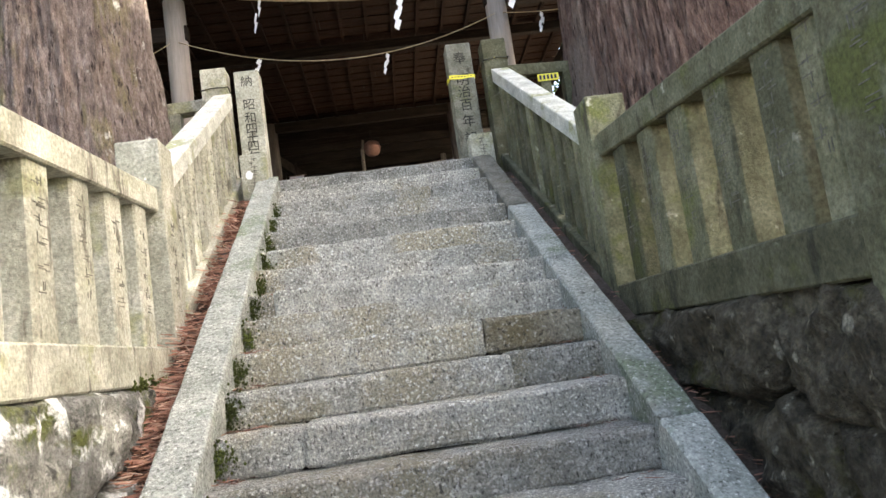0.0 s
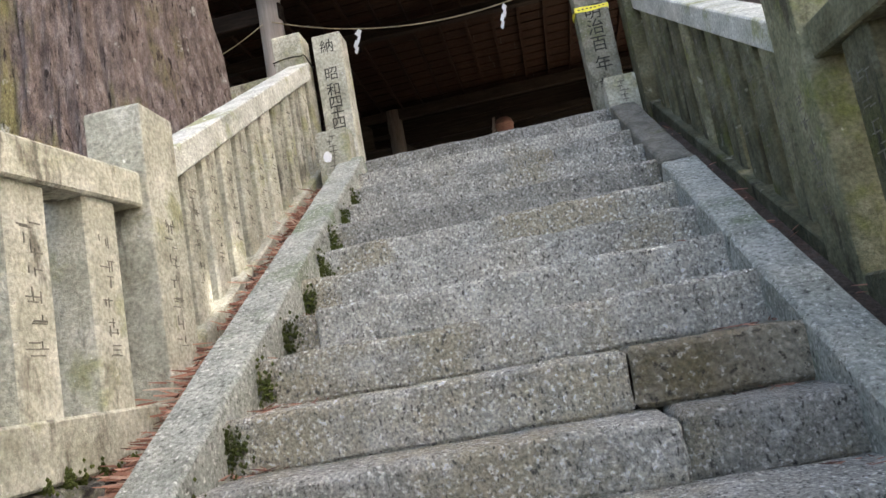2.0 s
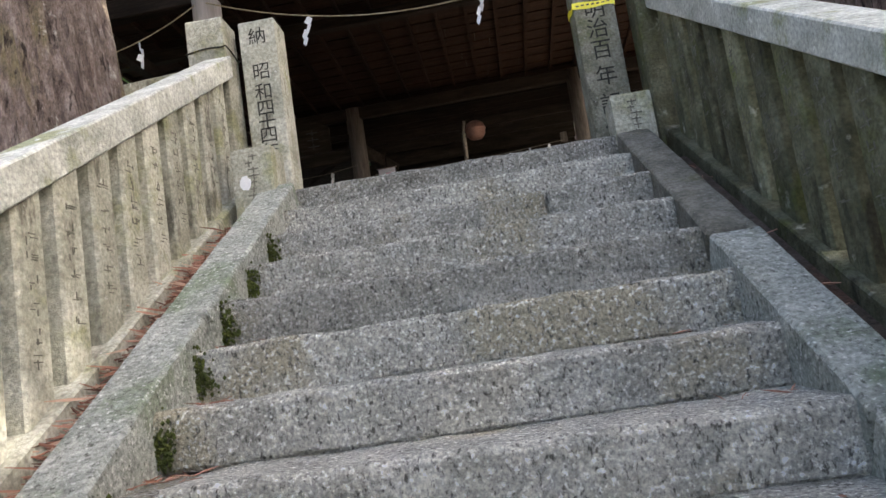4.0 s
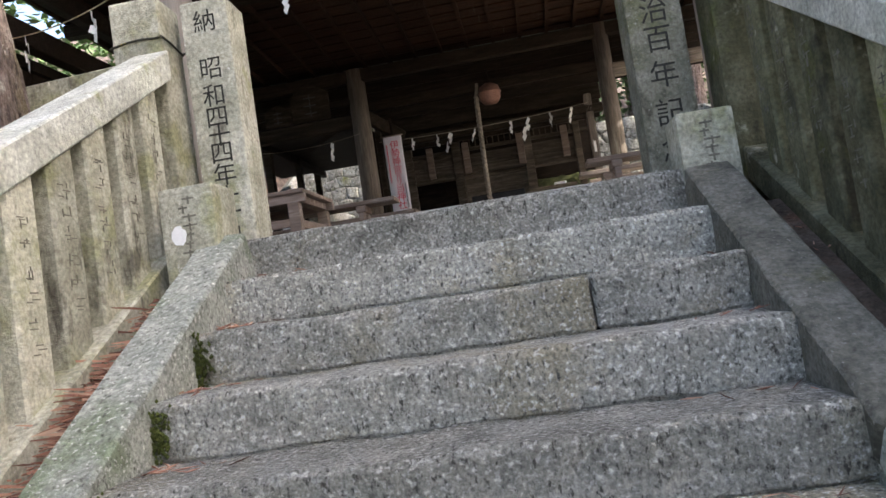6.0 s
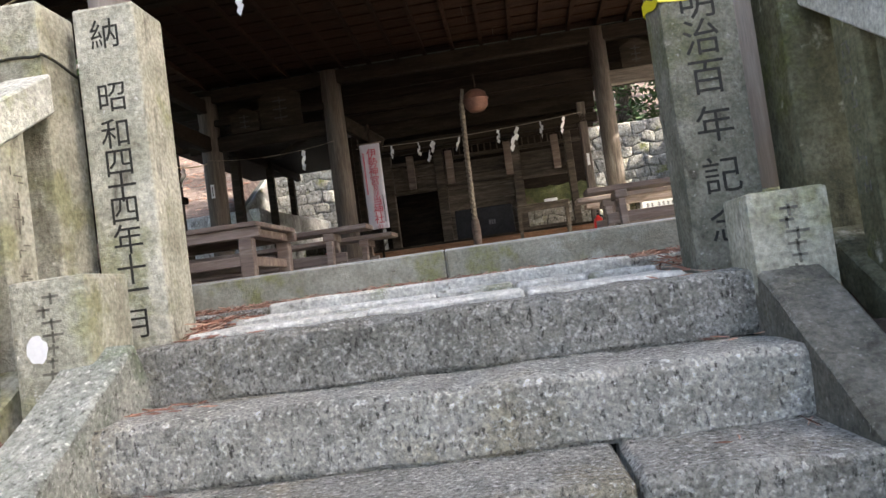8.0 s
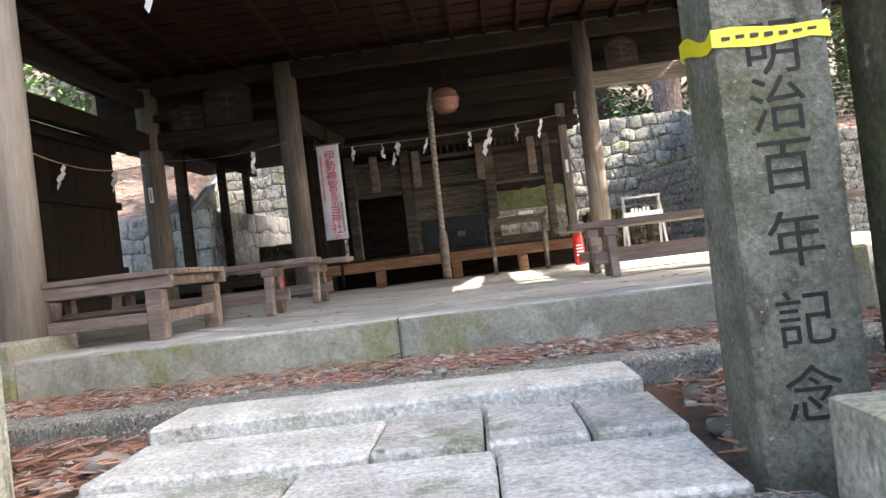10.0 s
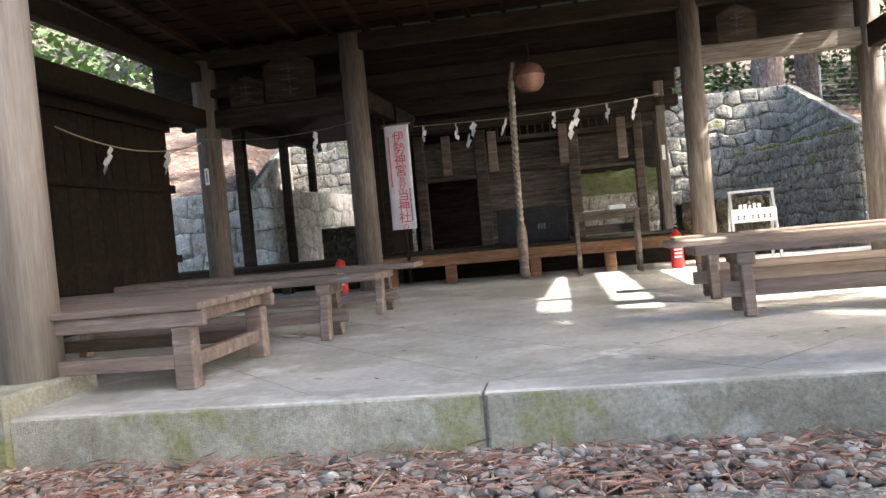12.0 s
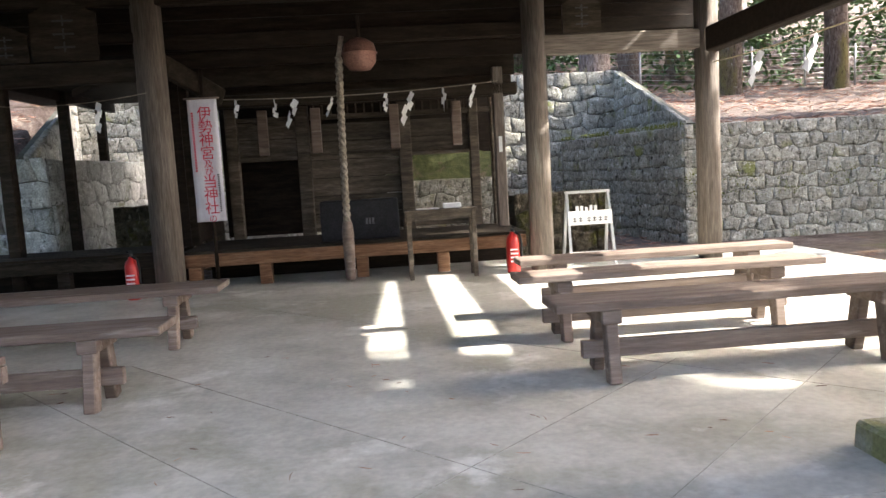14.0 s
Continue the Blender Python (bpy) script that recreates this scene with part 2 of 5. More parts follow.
BARK = surface("cedar_bark", [(0.085, 0.064, 0.056), (0.22, 0.172, 0.15), (0.38, 0.325, 0.295)], 8, (2.4, 2.4, 0.9), rough=0.95,
               bumps=[("noise", 7, 1.0, (4, 4, 1.2), 0.08), ("noise", 24, 0.9, (3, 3, 1.2))], flecks=((0.76, 0.75, 0.68), 6, 0.63, (1, 1, 0.8)),
               patch=((0.27, 0.24, 0.11), 1.1, 0.53, (1.2, 1.2, 0.4)), patch2=((0.045, 0.032, 0.027), 9, 0.57, (3, 3, 0.7)), spread=0)
REDBARK = surface("red_cedar_bark", [(0.06, 0.037, 0.029), (0.18, 0.115, 0.09), (0.33, 0.24, 0.195)], 7, (2.8, 2.8, 0.6), rough=0.95,
                  bumps=[("noise", 7, 1.0, (4.5, 4.5, 0.8), 0.08), ("noise", 24, 0.9, (3, 3, 1))], patch=((0.24, 0.19, 0.155), 1.4, 0.58, (1.2, 1.2, 0.3)),
                  patch2=((0.035, 0.021, 0.016), 8, 0.56, (3, 3, 0.4)), spread=0)
EARTH = surface("earth", [(0.05, 0.037, 0.028), (0.092, 0.07, 0.054), (0.145, 0.115, 0.092)], 5, rough=0.95,
                bumps=[("noise", 12, 0.8, ONE), ("noise", 60, 0.6, ONE)], patch=((0.12, 0.065, 0.043), 2.2, 0.55), patch2=((0.07, 0.075, 0.033), 1.1, 0.63), spread=0)
HILL = surface("leaf_litter_slope", [(0.065, 0.045, 0.037), (0.125, 0.094, 0.08), (0.21, 0.174, 0.154)], 4.5, (1, 1, 2), rough=0.95,
               bumps=[("noise", 9, 1.0, ONE), ("noise", 40, 0.8, ONE)], flecks=((0.33, 0.29, 0.26), 20, 0.6, (1, 3, 1)), patch=((0.05, 0.034, 0.027), 1.5, 0.55), spread=0)
PAPER = surface("white_paper", [(0.72, 0.72, 0.72), (0.82, 0.82, 0.82)], 8, rough=0.8, spread=0, grain=0.06)
STRAW = surface("straw_rope", [(0.26, 0.2, 0.11), (0.42, 0.35, 0.22), (0.52, 0.45, 0.3)], 30, rough=0.9, bumps=[("noise", 90, 0.6, ONE)], spread=0)
HEMP = surface("hemp_rope", [(0.14, 0.115, 0.088), (0.25, 0.212, 0.17), (0.34, 0.295, 0.24)], 24, rough=0.9, bumps=[("noise", 90, 0.6, ONE)], spread=0)
COPPER = surface("copper_bell", [(0.15, 0.072, 0.055), (0.27, 0.145, 0.112)], 5, rough=0.6, metal=0.45, spread=0)
REDPAINT = surface("red_paint", [(0.42, 0.015, 0.015), (0.55, 0.025, 0.02)], 5, rough=0.35, spread=0, grain=0.06)
REDINK = surface("red_ink", [(0.55, 0.02, 0.06), (0.6, 0.03, 0.08)], 5, rough=0.7, spread=0, grain=0.06)
BLACK = surface("black_cloth", [(0.012, 0.012, 0.014), (0.025, 0.025, 0.028)], 8, rough=0.85, spread=0)
BLACKINK = surface("black_ink", [(0.02, 0.02, 0.02), (0.035, 0.035, 0.035)], 8, rough=0.6, spread=0, grain=0.06)
CLOTH = surface("banner_cloth", [(0.6, 0.58, 0.62), (0.74, 0.72, 0.76)], 4, rough=0.85, bumps=[("noise", 6, 0.25, (3, 3, 0.5))], spread=0, grain=0.06)
TAPE = surface("yellow_tape", [(0.72, 0.62, 0.02), (0.85, 0.76, 0.04)], 7, rough=0.3, spread=0, grain=0.06)
STEEL = surface("white_steel", [(0.4, 0.405, 0.41), (0.55, 0.555, 0.56)], 6, rough=0.35, metal=0.3, spread=0, grain=0.06)
GREENLEAF = surface("cedar_leaf", [(0.03, 0.06, 0.02), (0.06, 0.11, 0.035), (0.1, 0.16, 0.05)], 2, rough=0.7, spread=0.35)
CORD = surface("striped_cord", [(0.015, 0.015, 0.012), (0.025, 0.025, 0.018), (0.03, 0.03, 0.02), (0.4, 0.34, 0.06)], 45, rough=0.7, spread=0, grain=0.1)
ROOFING = surface("copper_roof", [(0.06, 0.075, 0.07), (0.1, 0.13, 0.12)], 3, rough=0.6, spread=0)
WIRE = surface("grey_wire", [(0.3, 0.3, 0.3), (0.4, 0.4, 0.4)], 4, rough=0.5, metal=0.6, spread=0)
MOSS = surface("moss", [(0.05, 0.065, 0.012), (0.12, 0.14, 0.032)], 30, rough=0.95, bumps=[("noise", 80, 0.9, ONE)], spread=0.25)

WALLMOSS = surface("wall_moss", [(0.1, 0.11, 0.025), (0.2, 0.21, 0.05)], 20, rough=0.95, spread=0)
BANKMOSS = surface("bank_moss", [(0.03, 0.035, 0.014), (0.06, 0.07, 0.024), (0.1, 0.11, 0.045)], 9, rough=0.95, bumps=[("noise", 60, 0.9, ONE)], patch=((0.1, 0.08, 0.055), 3, 0.54), spread=0)


# ---- makers ----
def part(name, bm, material, parent, label=""):
    me = bpy.data.meshes.new(name)
    bm.to_mesh(me)
    bm.free()
    me.materials.append(material)
    ob = new(name, me)
    ob.parent = parent
    if label:
        tagged(ob, label)
    return ob


def thing(name, label, category, at=(0, 0, 0), group="", kind=""):
    ob = new(name)
    ob.empty_display_size = 0.1
    ob.location = at
    return tagged(ob, label, category, group, kind)


def mesh_thing(name, bm, material, label, category, group="", kind=""):
    return tagged(part(name, bm, material, None), label, category, group, kind)


def smooth(ob):
    for p in ob.data.polygons:
        p.use_smooth = True
    return ob


def box(bm, x0, x1, y0, y1, z0, z1, bevel=0.0, m=None, seg=1):
    vs = [bm.verts.new((x, y, z)) for x in (x0, x1) for y in (y0, y1) for z in (z0, z1)]
    fs = [bm.faces.new([vs[i] for i in f]) for f in ((0, 1, 3, 2), (4, 6, 7, 5), (0, 4, 5, 1), (2, 3, 7, 6), (0, 2, 6, 4), (1, 5, 7, 3))]
    if bevel:
        es = list({e for f in fs for e in f.edges})
        r = bmesh.ops.bevel(bm, geom=es, offset=bevel, segments=seg, affect="EDGES", profile=0.6)
        vs = list({v for f in r["faces"] for v in f.verts} | {v for v in vs if v.is_valid})
    if m:
        bmesh.ops.transform(bm, matrix=m, verts=[v for v in vs if v.is_valid])
    return vs


def bar(bm, a, b, w, h, bevel=0.0, up=(0, 0, 1)):
    """A squared timber or stone from a to b, w wide and h high."""
    a, b = Vector(a), Vector(b)
    d = (b - a).normalized()
    side = d.cross(Vector(up)).normalized()
    top = side.cross(d)
    m = Matrix((side, d, top)).transposed().to_4x4()
    m.translation = a
    return box(bm, -w / 2, w / 2, 0, (b - a).length, -h / 2, h / 2, bevel, m)


def pole(bm, a, b, r0, r1=None, n=20, cap=True):
    a, b = Vector(a), Vector(b)
    d = (b - a).normalized()
    u = d.orthogonal().normalized()
    v = d.cross(u)
    r1 = r0 if r1 is None else r1
    rings = []
    for p, r in ((a, r0), (b, r1)):
        rings.append([bm.verts.new(p + (u * math.cos(2 * math.pi * i / n) + v * math.sin(2 * math.pi * i / n)) * r) for i in range(n)])
    for i in range(n):
        f = bm.faces.new((rings[0][i], rings[0][(i + 1) % n], rings[1][(i + 1) % n], rings[1][i]))
        f.smooth = True
    if cap:
        bm.faces.new(rings[0][::-1])
        bm.faces.new(rings[1])


def tube(bm, pts, r, n=8, twist=0.0, lobes=0.0):
    """A rope or pipe along pts; twist and lobes give laid strands."""
    pts = [Vector(p) for p in pts]
    rings, u = [], None
    for i, p in enumerate(pts):
        d = (pts[min(i + 1, len(pts) - 1)] - pts[max(i - 1, 0)]).normalized()
        u = d.orthogonal() if u is None else u - d * u.dot(d)
        u.normalize()
        v = d.cross(u)
        rr = r[i] if isinstance(r, (list, tuple)) else r
        ring = []
        for k in range(n):
            a = 2 * math.pi * k / n
            q = rr * (1 + lobes * math.cos(3 * (a + twist * i)))
            ring.append(bm.verts.new(p + (u * math.cos(a) + v * math.sin(a)) * q))
        rings.append(ring)
    for r0, r1 in zip(rings, rings[1:]):
        for k in range(n):
            f = bm.faces.new((r0[k], r0[(k + 1) % n], r1[(k + 1) % n], r1[k]))
            f.smooth = True
    bm.faces.new(rings[0][::-1])
    bm.faces.new(rings[-1])


def lathe(bm, prof, n=24, at=(0, 0, 0)):
    rings = [[bm.verts.new((at[0] + r * math.cos(2 * math.pi * k / n), at[1] + r * math.sin(2 * math.pi * k / n), at[2] + z)) for k in range(n)] for r, z in prof]
    for a, b in zip(rings, rings[1:]):
        for k in range(n):
            f = bm.faces.new((a[k], a[(k + 1) % n], b[(k + 1) % n], b[k]))
            f.smooth = True
    bm.faces.new(rings[0][::-1])
    bm.faces.new(rings[-1])


def jitter(vs, amount, scale=4.0, seed=0.0):
    for v in vs:
        if v.is_valid:
            v.co += noise.noise_vector(v.co * scale + Vector((seed, seed * 1.7, seed * 0.6))) * amount


def rough_block(bm, x0, x1, y0, y1, z0, z1, amount=0.008, cell=0.09, seed=0.0, bevel=0.012):
    """A hewn block: bevelled, cut into cells and pushed about, so that its edges waver."""
    vs = box(bm, x0, x1, y0, y1, z0, z1, bevel)
    vs = [v for v in vs if v.is_valid]
    n = max(2, int((x1 - x0) / cell))
    geom = list({e for v in vs for e in v.link_edges} | set(vs) | {f for v in vs for f in v.link_faces})
    for i in range(1, n):
        r = bmesh.ops.bisect_plane(bm, geom=geom, plane_co=(x0 + (x1 - x0) * i / n, 0, 0), plane_no=(1, 0, 0))
        geom = r["geom"]
    for z in (z0 + (z1 - z0) * 0.35, z0 + (z1 - z0) * 0.7):
        r = bmesh.ops.bisect_plane(bm, geom=geom, plane_co=(0, 0, z), plane_no=(0, 0, 1))
        geom = r["geom"]
    r = bmesh.ops.bisect_plane(bm, geom=geom, plane_co=(0, y0 + (y1 - y0) * 0.5, 0), plane_no=(0, 1, 0))
    out = [g for g in r["geom"] if isinstance(g, bmesh.types.BMVert)]
    jitter(out, amount, 5.0, seed)
    jitter(out, amount * 0.6, 17.0, seed)
    return out


def text_mesh(body, size, depth):
    """Flat letters in the xz plane, read from -y, centred on the origin."""
    cu = bpy.data.curves.new("letters", "FONT")
    cu.body, cu.size, cu.extrude, cu.align_x, cu.align_y, cu.resolution_u = body, size, depth, "CENTER", "CENTER", 2
    ob = new("letters", cu)
    me = bpy.data.meshes.new_from_object(ob.evaluated_get(bpy.context.evaluated_depsgraph_get()))
    bpy.data.objects.remove(ob)
    me.transform(pose(0, 0, 0, 90))
    return me


def lettering(name, body, size, at, material, parent, depth=0.002, label="", turn=0, squash=1.0):
    me = text_mesh(body, size, depth)
    me.materials.clear()
    me.materials.append(material)
    me.transform(Matrix.Translation(at) @ pose(0, 0, 0, 0, 0, turn) @ Matrix.Diagonal((squash, 1, 1, 1)))
    ob = new(name, me)
    ob.parent = parent
    if label:
        tagged(ob, label)
    return ob


# ---- ground and setting ----
STEP_Y = [7.64, 7.31, 6.96, 6.61, 6.265, 5.97, 5.63, 5.27, 4.91, 4.57, 4.28, 3.97, 3.68, 3.34, 3.0, 2.66]
RISE, TOP, FLOOR = 0.19, 3.04, 3.345


# The hall stands slightly askew to the stair: its plan is laid out square and then set in place.
HALL_SCALE, HALL_TURN, HALL_AT = 1.035, radians(-1.1), (-0.239, -0.024)
HALL = Matrix.Translation((*HALL_AT, FLOOR)) @ Matrix.Rotation(HALL_TURN, 4, "Z") @ Matrix.Scale(HALL_SCALE, 4) @ Matrix.Translation((0, 0, -FLOOR))
HALL_BACK = HALL.inverted()


def settle(ob):
    ob.matrix_basis = HALL @ ob.matrix_basis
    return ob


def nose(y):
    return TOP - (7.64 - y) * 0.5615


def bank(y):
    """Height of the ground behind the stone fences."""
    return min(3.02, max(1.22, nose(y) - 0.2))


def plan_height(x, y):
    if abs(x) < 1.75 and y < 7.9:
        return -0.02 if y < 2.9 else min(2.9, nose(y) - 0.42)
    if y < 8.3:
        return bank(y) + 0.06 * noise.noise(Vector((x, y, 0)))
    h = 3.03 if y < 16.0 and x < 5.1 else 3.24
    if y > 18.1:
        if x > 4.95 or x < -4.6 - (y - 18.0) * 0.21:
            h = 4.84 + max(0.0, y - 18.4) * (0.42 if x < 0 else 0.15) + max(0.0, y - 28) * 0.25
        if y > 22.2 and x < 4.95:
            h = max(h, 6.0 + (y - 22.2) * (0.42 if x < 0 else 0.15 + 0.27 * max(0.0, 1 - x / 4)))
        h += 0.12 * noise.noise(Vector((x * 0.8, y * 0.8, 2)))
    return h


def ground_height(x, y):
    """Height of the ground at a place in the world."""
    if y < 8.6:
        return plan_height(x, min(y, 8.29))
    p = HALL_BACK @ Vector((x, y, 0))
    return (HALL @ Vector((p.x, p.y, plan_height(p.x, max(8.33, p.y))))).z


def ground_sheet():
    bm = bmesh.new()
    xs = [-400, -120, -40, -20] + [-14 + 0.5 * i for i in range(24)] + [-1.9, -1.76, -1.74, 0, 1.74, 1.76, 1.9] + [2.5 + 0.5 * i for i in range(24)] + [20, 40, 120, 400]
    ys = [-400, -60, -12, -4, 0, 1.5, 2.88, 2.92] + [3.3 + 0.4 * i for i in range(12)] + [8.28, 8.32, 9.5, 12, 15, 17.0, 17.9, 18.09, 18.12] + [18.7 + 0.5 * i for i in range(7)] + [22.15, 22.25] + [22.8 + 0.8 * i for i in range(20)] + [42, 50, 80, 200, 500]
    place = lambda p: HALL @ p if p.y > 8.3 else p
    grid = [[bm.verts.new(place(Vector((x, y, plan_height(x, min(y, 60.0)))))) for x in xs] for y in ys]
    for a, b in zip(grid, grid[1:]):
        for i in range(len(xs) - 1):
            bm.faces.new((a[i], a[i + 1], b[i + 1], b[i])).smooth = True
    ob = mesh_thing("ground", bm, EARTH, "brown forest soil rising to a littered hillside behind", "ground", kind="structure")
    ob.data.materials.append(HILL)
    for p in ob.data.polygons:
        if p.center.y > 17.9:
            p.material_index = 1


ground_sheet()


def stone_wall(name, label, a, b, z0, z1, cell, material, height=None, seed=1, bulge=0.05, crag=0.0, thick=0.4):
    """A wall of fitted stones along a to b (plan), one object a stone, facing the left-hand side of a to b."""
    rnd = random.Random(seed)
    a, b = Vector(a), Vector(b)
    length, d = (b - a).length, (b - a).normalized()
    out = Vector((d.y, -d.x))
    wall = thing(name, label, "stone wall", kind="structure")
    top = height or (lambda s: z1)
    bm = bmesh.new()
    n = 12
    for i in range(n):
        s0, s1 = length * i / n, length * (i + 1) / n
        q = [a + d * s for s in (s0, s1)]
        h = [top(s) - 0.03 for s in (s0, s1)]
        back = [p - out * thick for p in q]
        f = [bm.verts.new((*p, z)) for p, z in ((q[0], z0), (q[1], z0), (q[1], h[1]), (q[0], h[0]))]
        g = [bm.verts.new((*p, z)) for p, z in ((back[0], z0), (back[1], z0), (back[1], h[1]), (back[0], h[0]))]
        bm.faces.new(f)
        bm.faces.new(g[::-1])
        bm.faces.new((f[3], f[2], g[2], g[3]))
    part("backing", bm, JOINT if crag else WALLJOINT, wall)
    rows = max(1, round((z1 - z0) / (cell * 0.78)))
    cols = max(1, round(length / cell))

    def corner(k, r):
        q = random.Random(k * 7919 + r * 104729 + seed * 13)
        jx = q.uniform(-0.17, 0.17) * cell if 0 < k < 2 * cols else 0
        jz = q.uniform(-0.2, 0.2) * (z1 - z0) / rows if 0 < r < rows else 0
        s = min(length, max(0, length * k / (2 * cols) + jx))
        t = z0 + (z1 - z0) * r / rows + jz
        return s, min(t, top(s))
    for r in range(rows):
        for c in range(-1, cols):
            k = 2 * c + (r % 2)
            ks = [min(2 * cols, max(0, v)) for v in (k, k + 1, k + 2)]
            if ks[0] == ks[2]:
                continue
            ring = [corner(v, r) for v in ks] + [corner(v, r + 1) for v in ks[::-1]]
            cs, cz = sum(p[0] for p in ring) / 6, sum(p[1] for p in ring) / 6
            if max(p[1] for p in ring) - min(p[1] for p in ring) < 0.07:
                continue
            bm = bmesh.new()
            depth = rnd.uniform(0.4, 1.0) * bulge
            full = []
            for p, q in zip(ring, ring[1:] + ring[:1]):
                full.append(p)
                w = math.hypot(q[0] - p[0], q[1] - p[1])
                full.append(((p[0] + q[0]) / 2 + rnd.uniform(-0.05, 0.05) * w, (p[1] + q[1]) / 2 + rnd.uniform(-0.05, 0.05) * w))
            lv = []
            for scale, dd in ((0.985, -0.03), (0.93 if crag else 0.97, depth * 0.4), (0.84, depth * 0.85), (0.5, depth)):
                lv.append([bm.verts.new((*(a + d * (cs + (s - cs) * scale) + out * (dd + rnd.uniform(-0.22, 0.22) * depth)), cz + (z - cz) * scale)) for s, z in full])
            for u, v in zip(lv, lv[1:]):
                for i in range(12):
                    j = (i + 1) % 12
                    if (u[i].co - u[j].co).length > 1e-4:
                        bm.faces.new((u[i], u[j], v[j], v[i])).smooth = True
            bm.faces.new(lv[-1]).smooth = True
            if crag:
                bmesh.ops.poke(bm, faces=[f for f in bm.faces if len(f.verts) > 4])
                bmesh.ops.subdivide_edges(bm, edges=list(bm.edges), cuts=2, use_grid_fill=True)
                o3 = Vector((out.x, out.y, 0))
                for v in bm.verts:
                    p = v.co
                    ridge = 1 - 2 * abs(noise.noise(p * 4.5 + Vector((seed, cs, 0))))
                    fine = noise.noise(p * 13 + Vector((0, seed, 0)))
                    v.co = p + o3 * crag * (0.8 * ridge + 0.45 * fine - 0.3) + Vector((0, 0, crag * 0.4 * noise.noise(p * 9)))
            part("stone", bm, material, wall)
    return wall


# ---- the stair ----
def step_blocks(i):
    """Where the stones of a step are cut."""
    cuts = {2: [0.46], 7: [-0.79], 9: [0.42], 10: [0.5], 11: [-0.55], 13: [0.1], 15: [-0.2, 0.5]}
    return [-0.99, *cuts.get(i, []), 0.99]


def staircase():
    st = thing("stone_staircase", "steep flight of rough-hewn grey granite steps", "staircase", kind="structure")
    for i, y in enumerate(STEP_Y):
        xs = step_blocks(i)
        z = TOP - RISE * i
        back = y + (0.42 if i else 0.34)
        for k, (a, b) in enumerate(zip(xs, xs[1:])):
            bm = bmesh.new()
            dy, dz = random.uniform(-0.008, 0.008), random.uniform(-0.006, 0.006)
            rough_block(bm, a + 0.0015, b - 0.0015, y + dy, back, z - RISE + random.uniform(-0.01, 0.002), z + dz, 0.012, 0.06, i * 3.1 + k, 0.018)
            brown = i == 9 and k == 1
            ob = part("step_stone", bm, BROWNSTEP if brown else GRANITE, st, "browner step stone" if brown else "")
            for p in ob.data.polygons:
                p.use_smooth = False
    bm = bmesh.new()
    for i, y in enumerate(STEP_Y):
        box(bm, -0.98, 0.98, y + 0.06, y + 0.45, TOP - RISE * i - RISE - 0.25, TOP - RISE * i - RISE + 0.0)
    part("bedding", bm, JOINT, st)
    return st


staircase()


def kerb(side, joints):
    k = thing("stair_kerb", "sloping pale granite kerb stones beside the steps", "kerb", kind="structure")
    ys = [2.2, *sorted(joints), 7.62]
    for n, (a, b) in enumerate(zip(ys, ys[1:])):
        bm = bmesh.new()
        x0, x1 = (0.965, 1.15) if side > 0 else ((-1.14, -0.935) if a > 3.5 else (-1.1, -0.91))
        lift = (0.012 if side > 0 else 0.055) + random.uniform(-0.006, 0.006)
        p0, p1 = Vector((0, a + 0.004, nose(a))), Vector((0, b - 0.004, nose(b)))
        ang = math.atan2(p1.z - p0.z, p1.y - p0.y)
        ln = (p1 - p0).length
        vs = rough_block(bm, x0, x1, 0, ln, -0.3, lift, 0.006, 0.06, n * 2.7 + side, 0.012)
        # more cuts along the slope, so that the long edges waver too
        geom = list(bm.verts) + list(bm.edges) + list(bm.faces)
        m = max(2, int(ln / 0.15))
        for q in range(1, m):
            r = bmesh.ops.bisect_plane(bm, geom=geom, plane_co=(0, ln * q / m, 0), plane_no=(0, 1, 0))
            geom = r["geom"]
        jitter(bm.verts, 0.006, 7, n + side * 5)
        bmesh.ops.transform(bm, matrix=Matrix.Translation(p0) @ Matrix.Rotation(ang, 4, "X"), verts=bm.verts)
        part("kerb_stone", bm, DARKKERB if (side > 0 and a > 6) else KERB, k, "greyer worn kerb stone" if (side > 0 and a > 6) else "")


kerb(-1, [5.1, 3.55, 6.15])
kerb(1, [6.2, 5.2, 3.62])


def capped_post(bm, x0, x1, y0, y1, z0, z1, cap=0.05, bevel=0.01):
    """A squared stone post with a low pyramid on top."""
    lv = [[(x0, y0), (x1, y0), (x1, y1), (x0, y1)]]
    rings = []
    cx, cy = (x0 + x1) / 2, (y0 + y1) / 2
    for z, s in ((z0, 1.0), (z1 - 0.012, 1.0), (z1, 0.94)):
        rings.append([bm.verts.new((cx + (x - cx) * s, cy + (y - cy) * s, z)) for x, y in lv[0]])
    tip = bm.verts.new((cx, cy, z1 + cap))
    bm.faces.new(rings[0][::-1])
    for u, v in zip(rings, rings[1:]):
        for i in range(4):
            bm.faces.new((u[i], u[(i + 1) % 4], v[(i + 1) % 4], v[i]))
    for i in range(4):
        bm.faces.new((rings[-1][i], rings[-1][(i + 1) % 4], tip))
    es = [e for e in bm.edges if abs(e.verts[0].co.z - e.verts[1].co.z) > 0.2]
    bmesh.ops.bevel(bm, geom=es, offset=bevel, segments=2, affect="EDGES", profile=0.6)


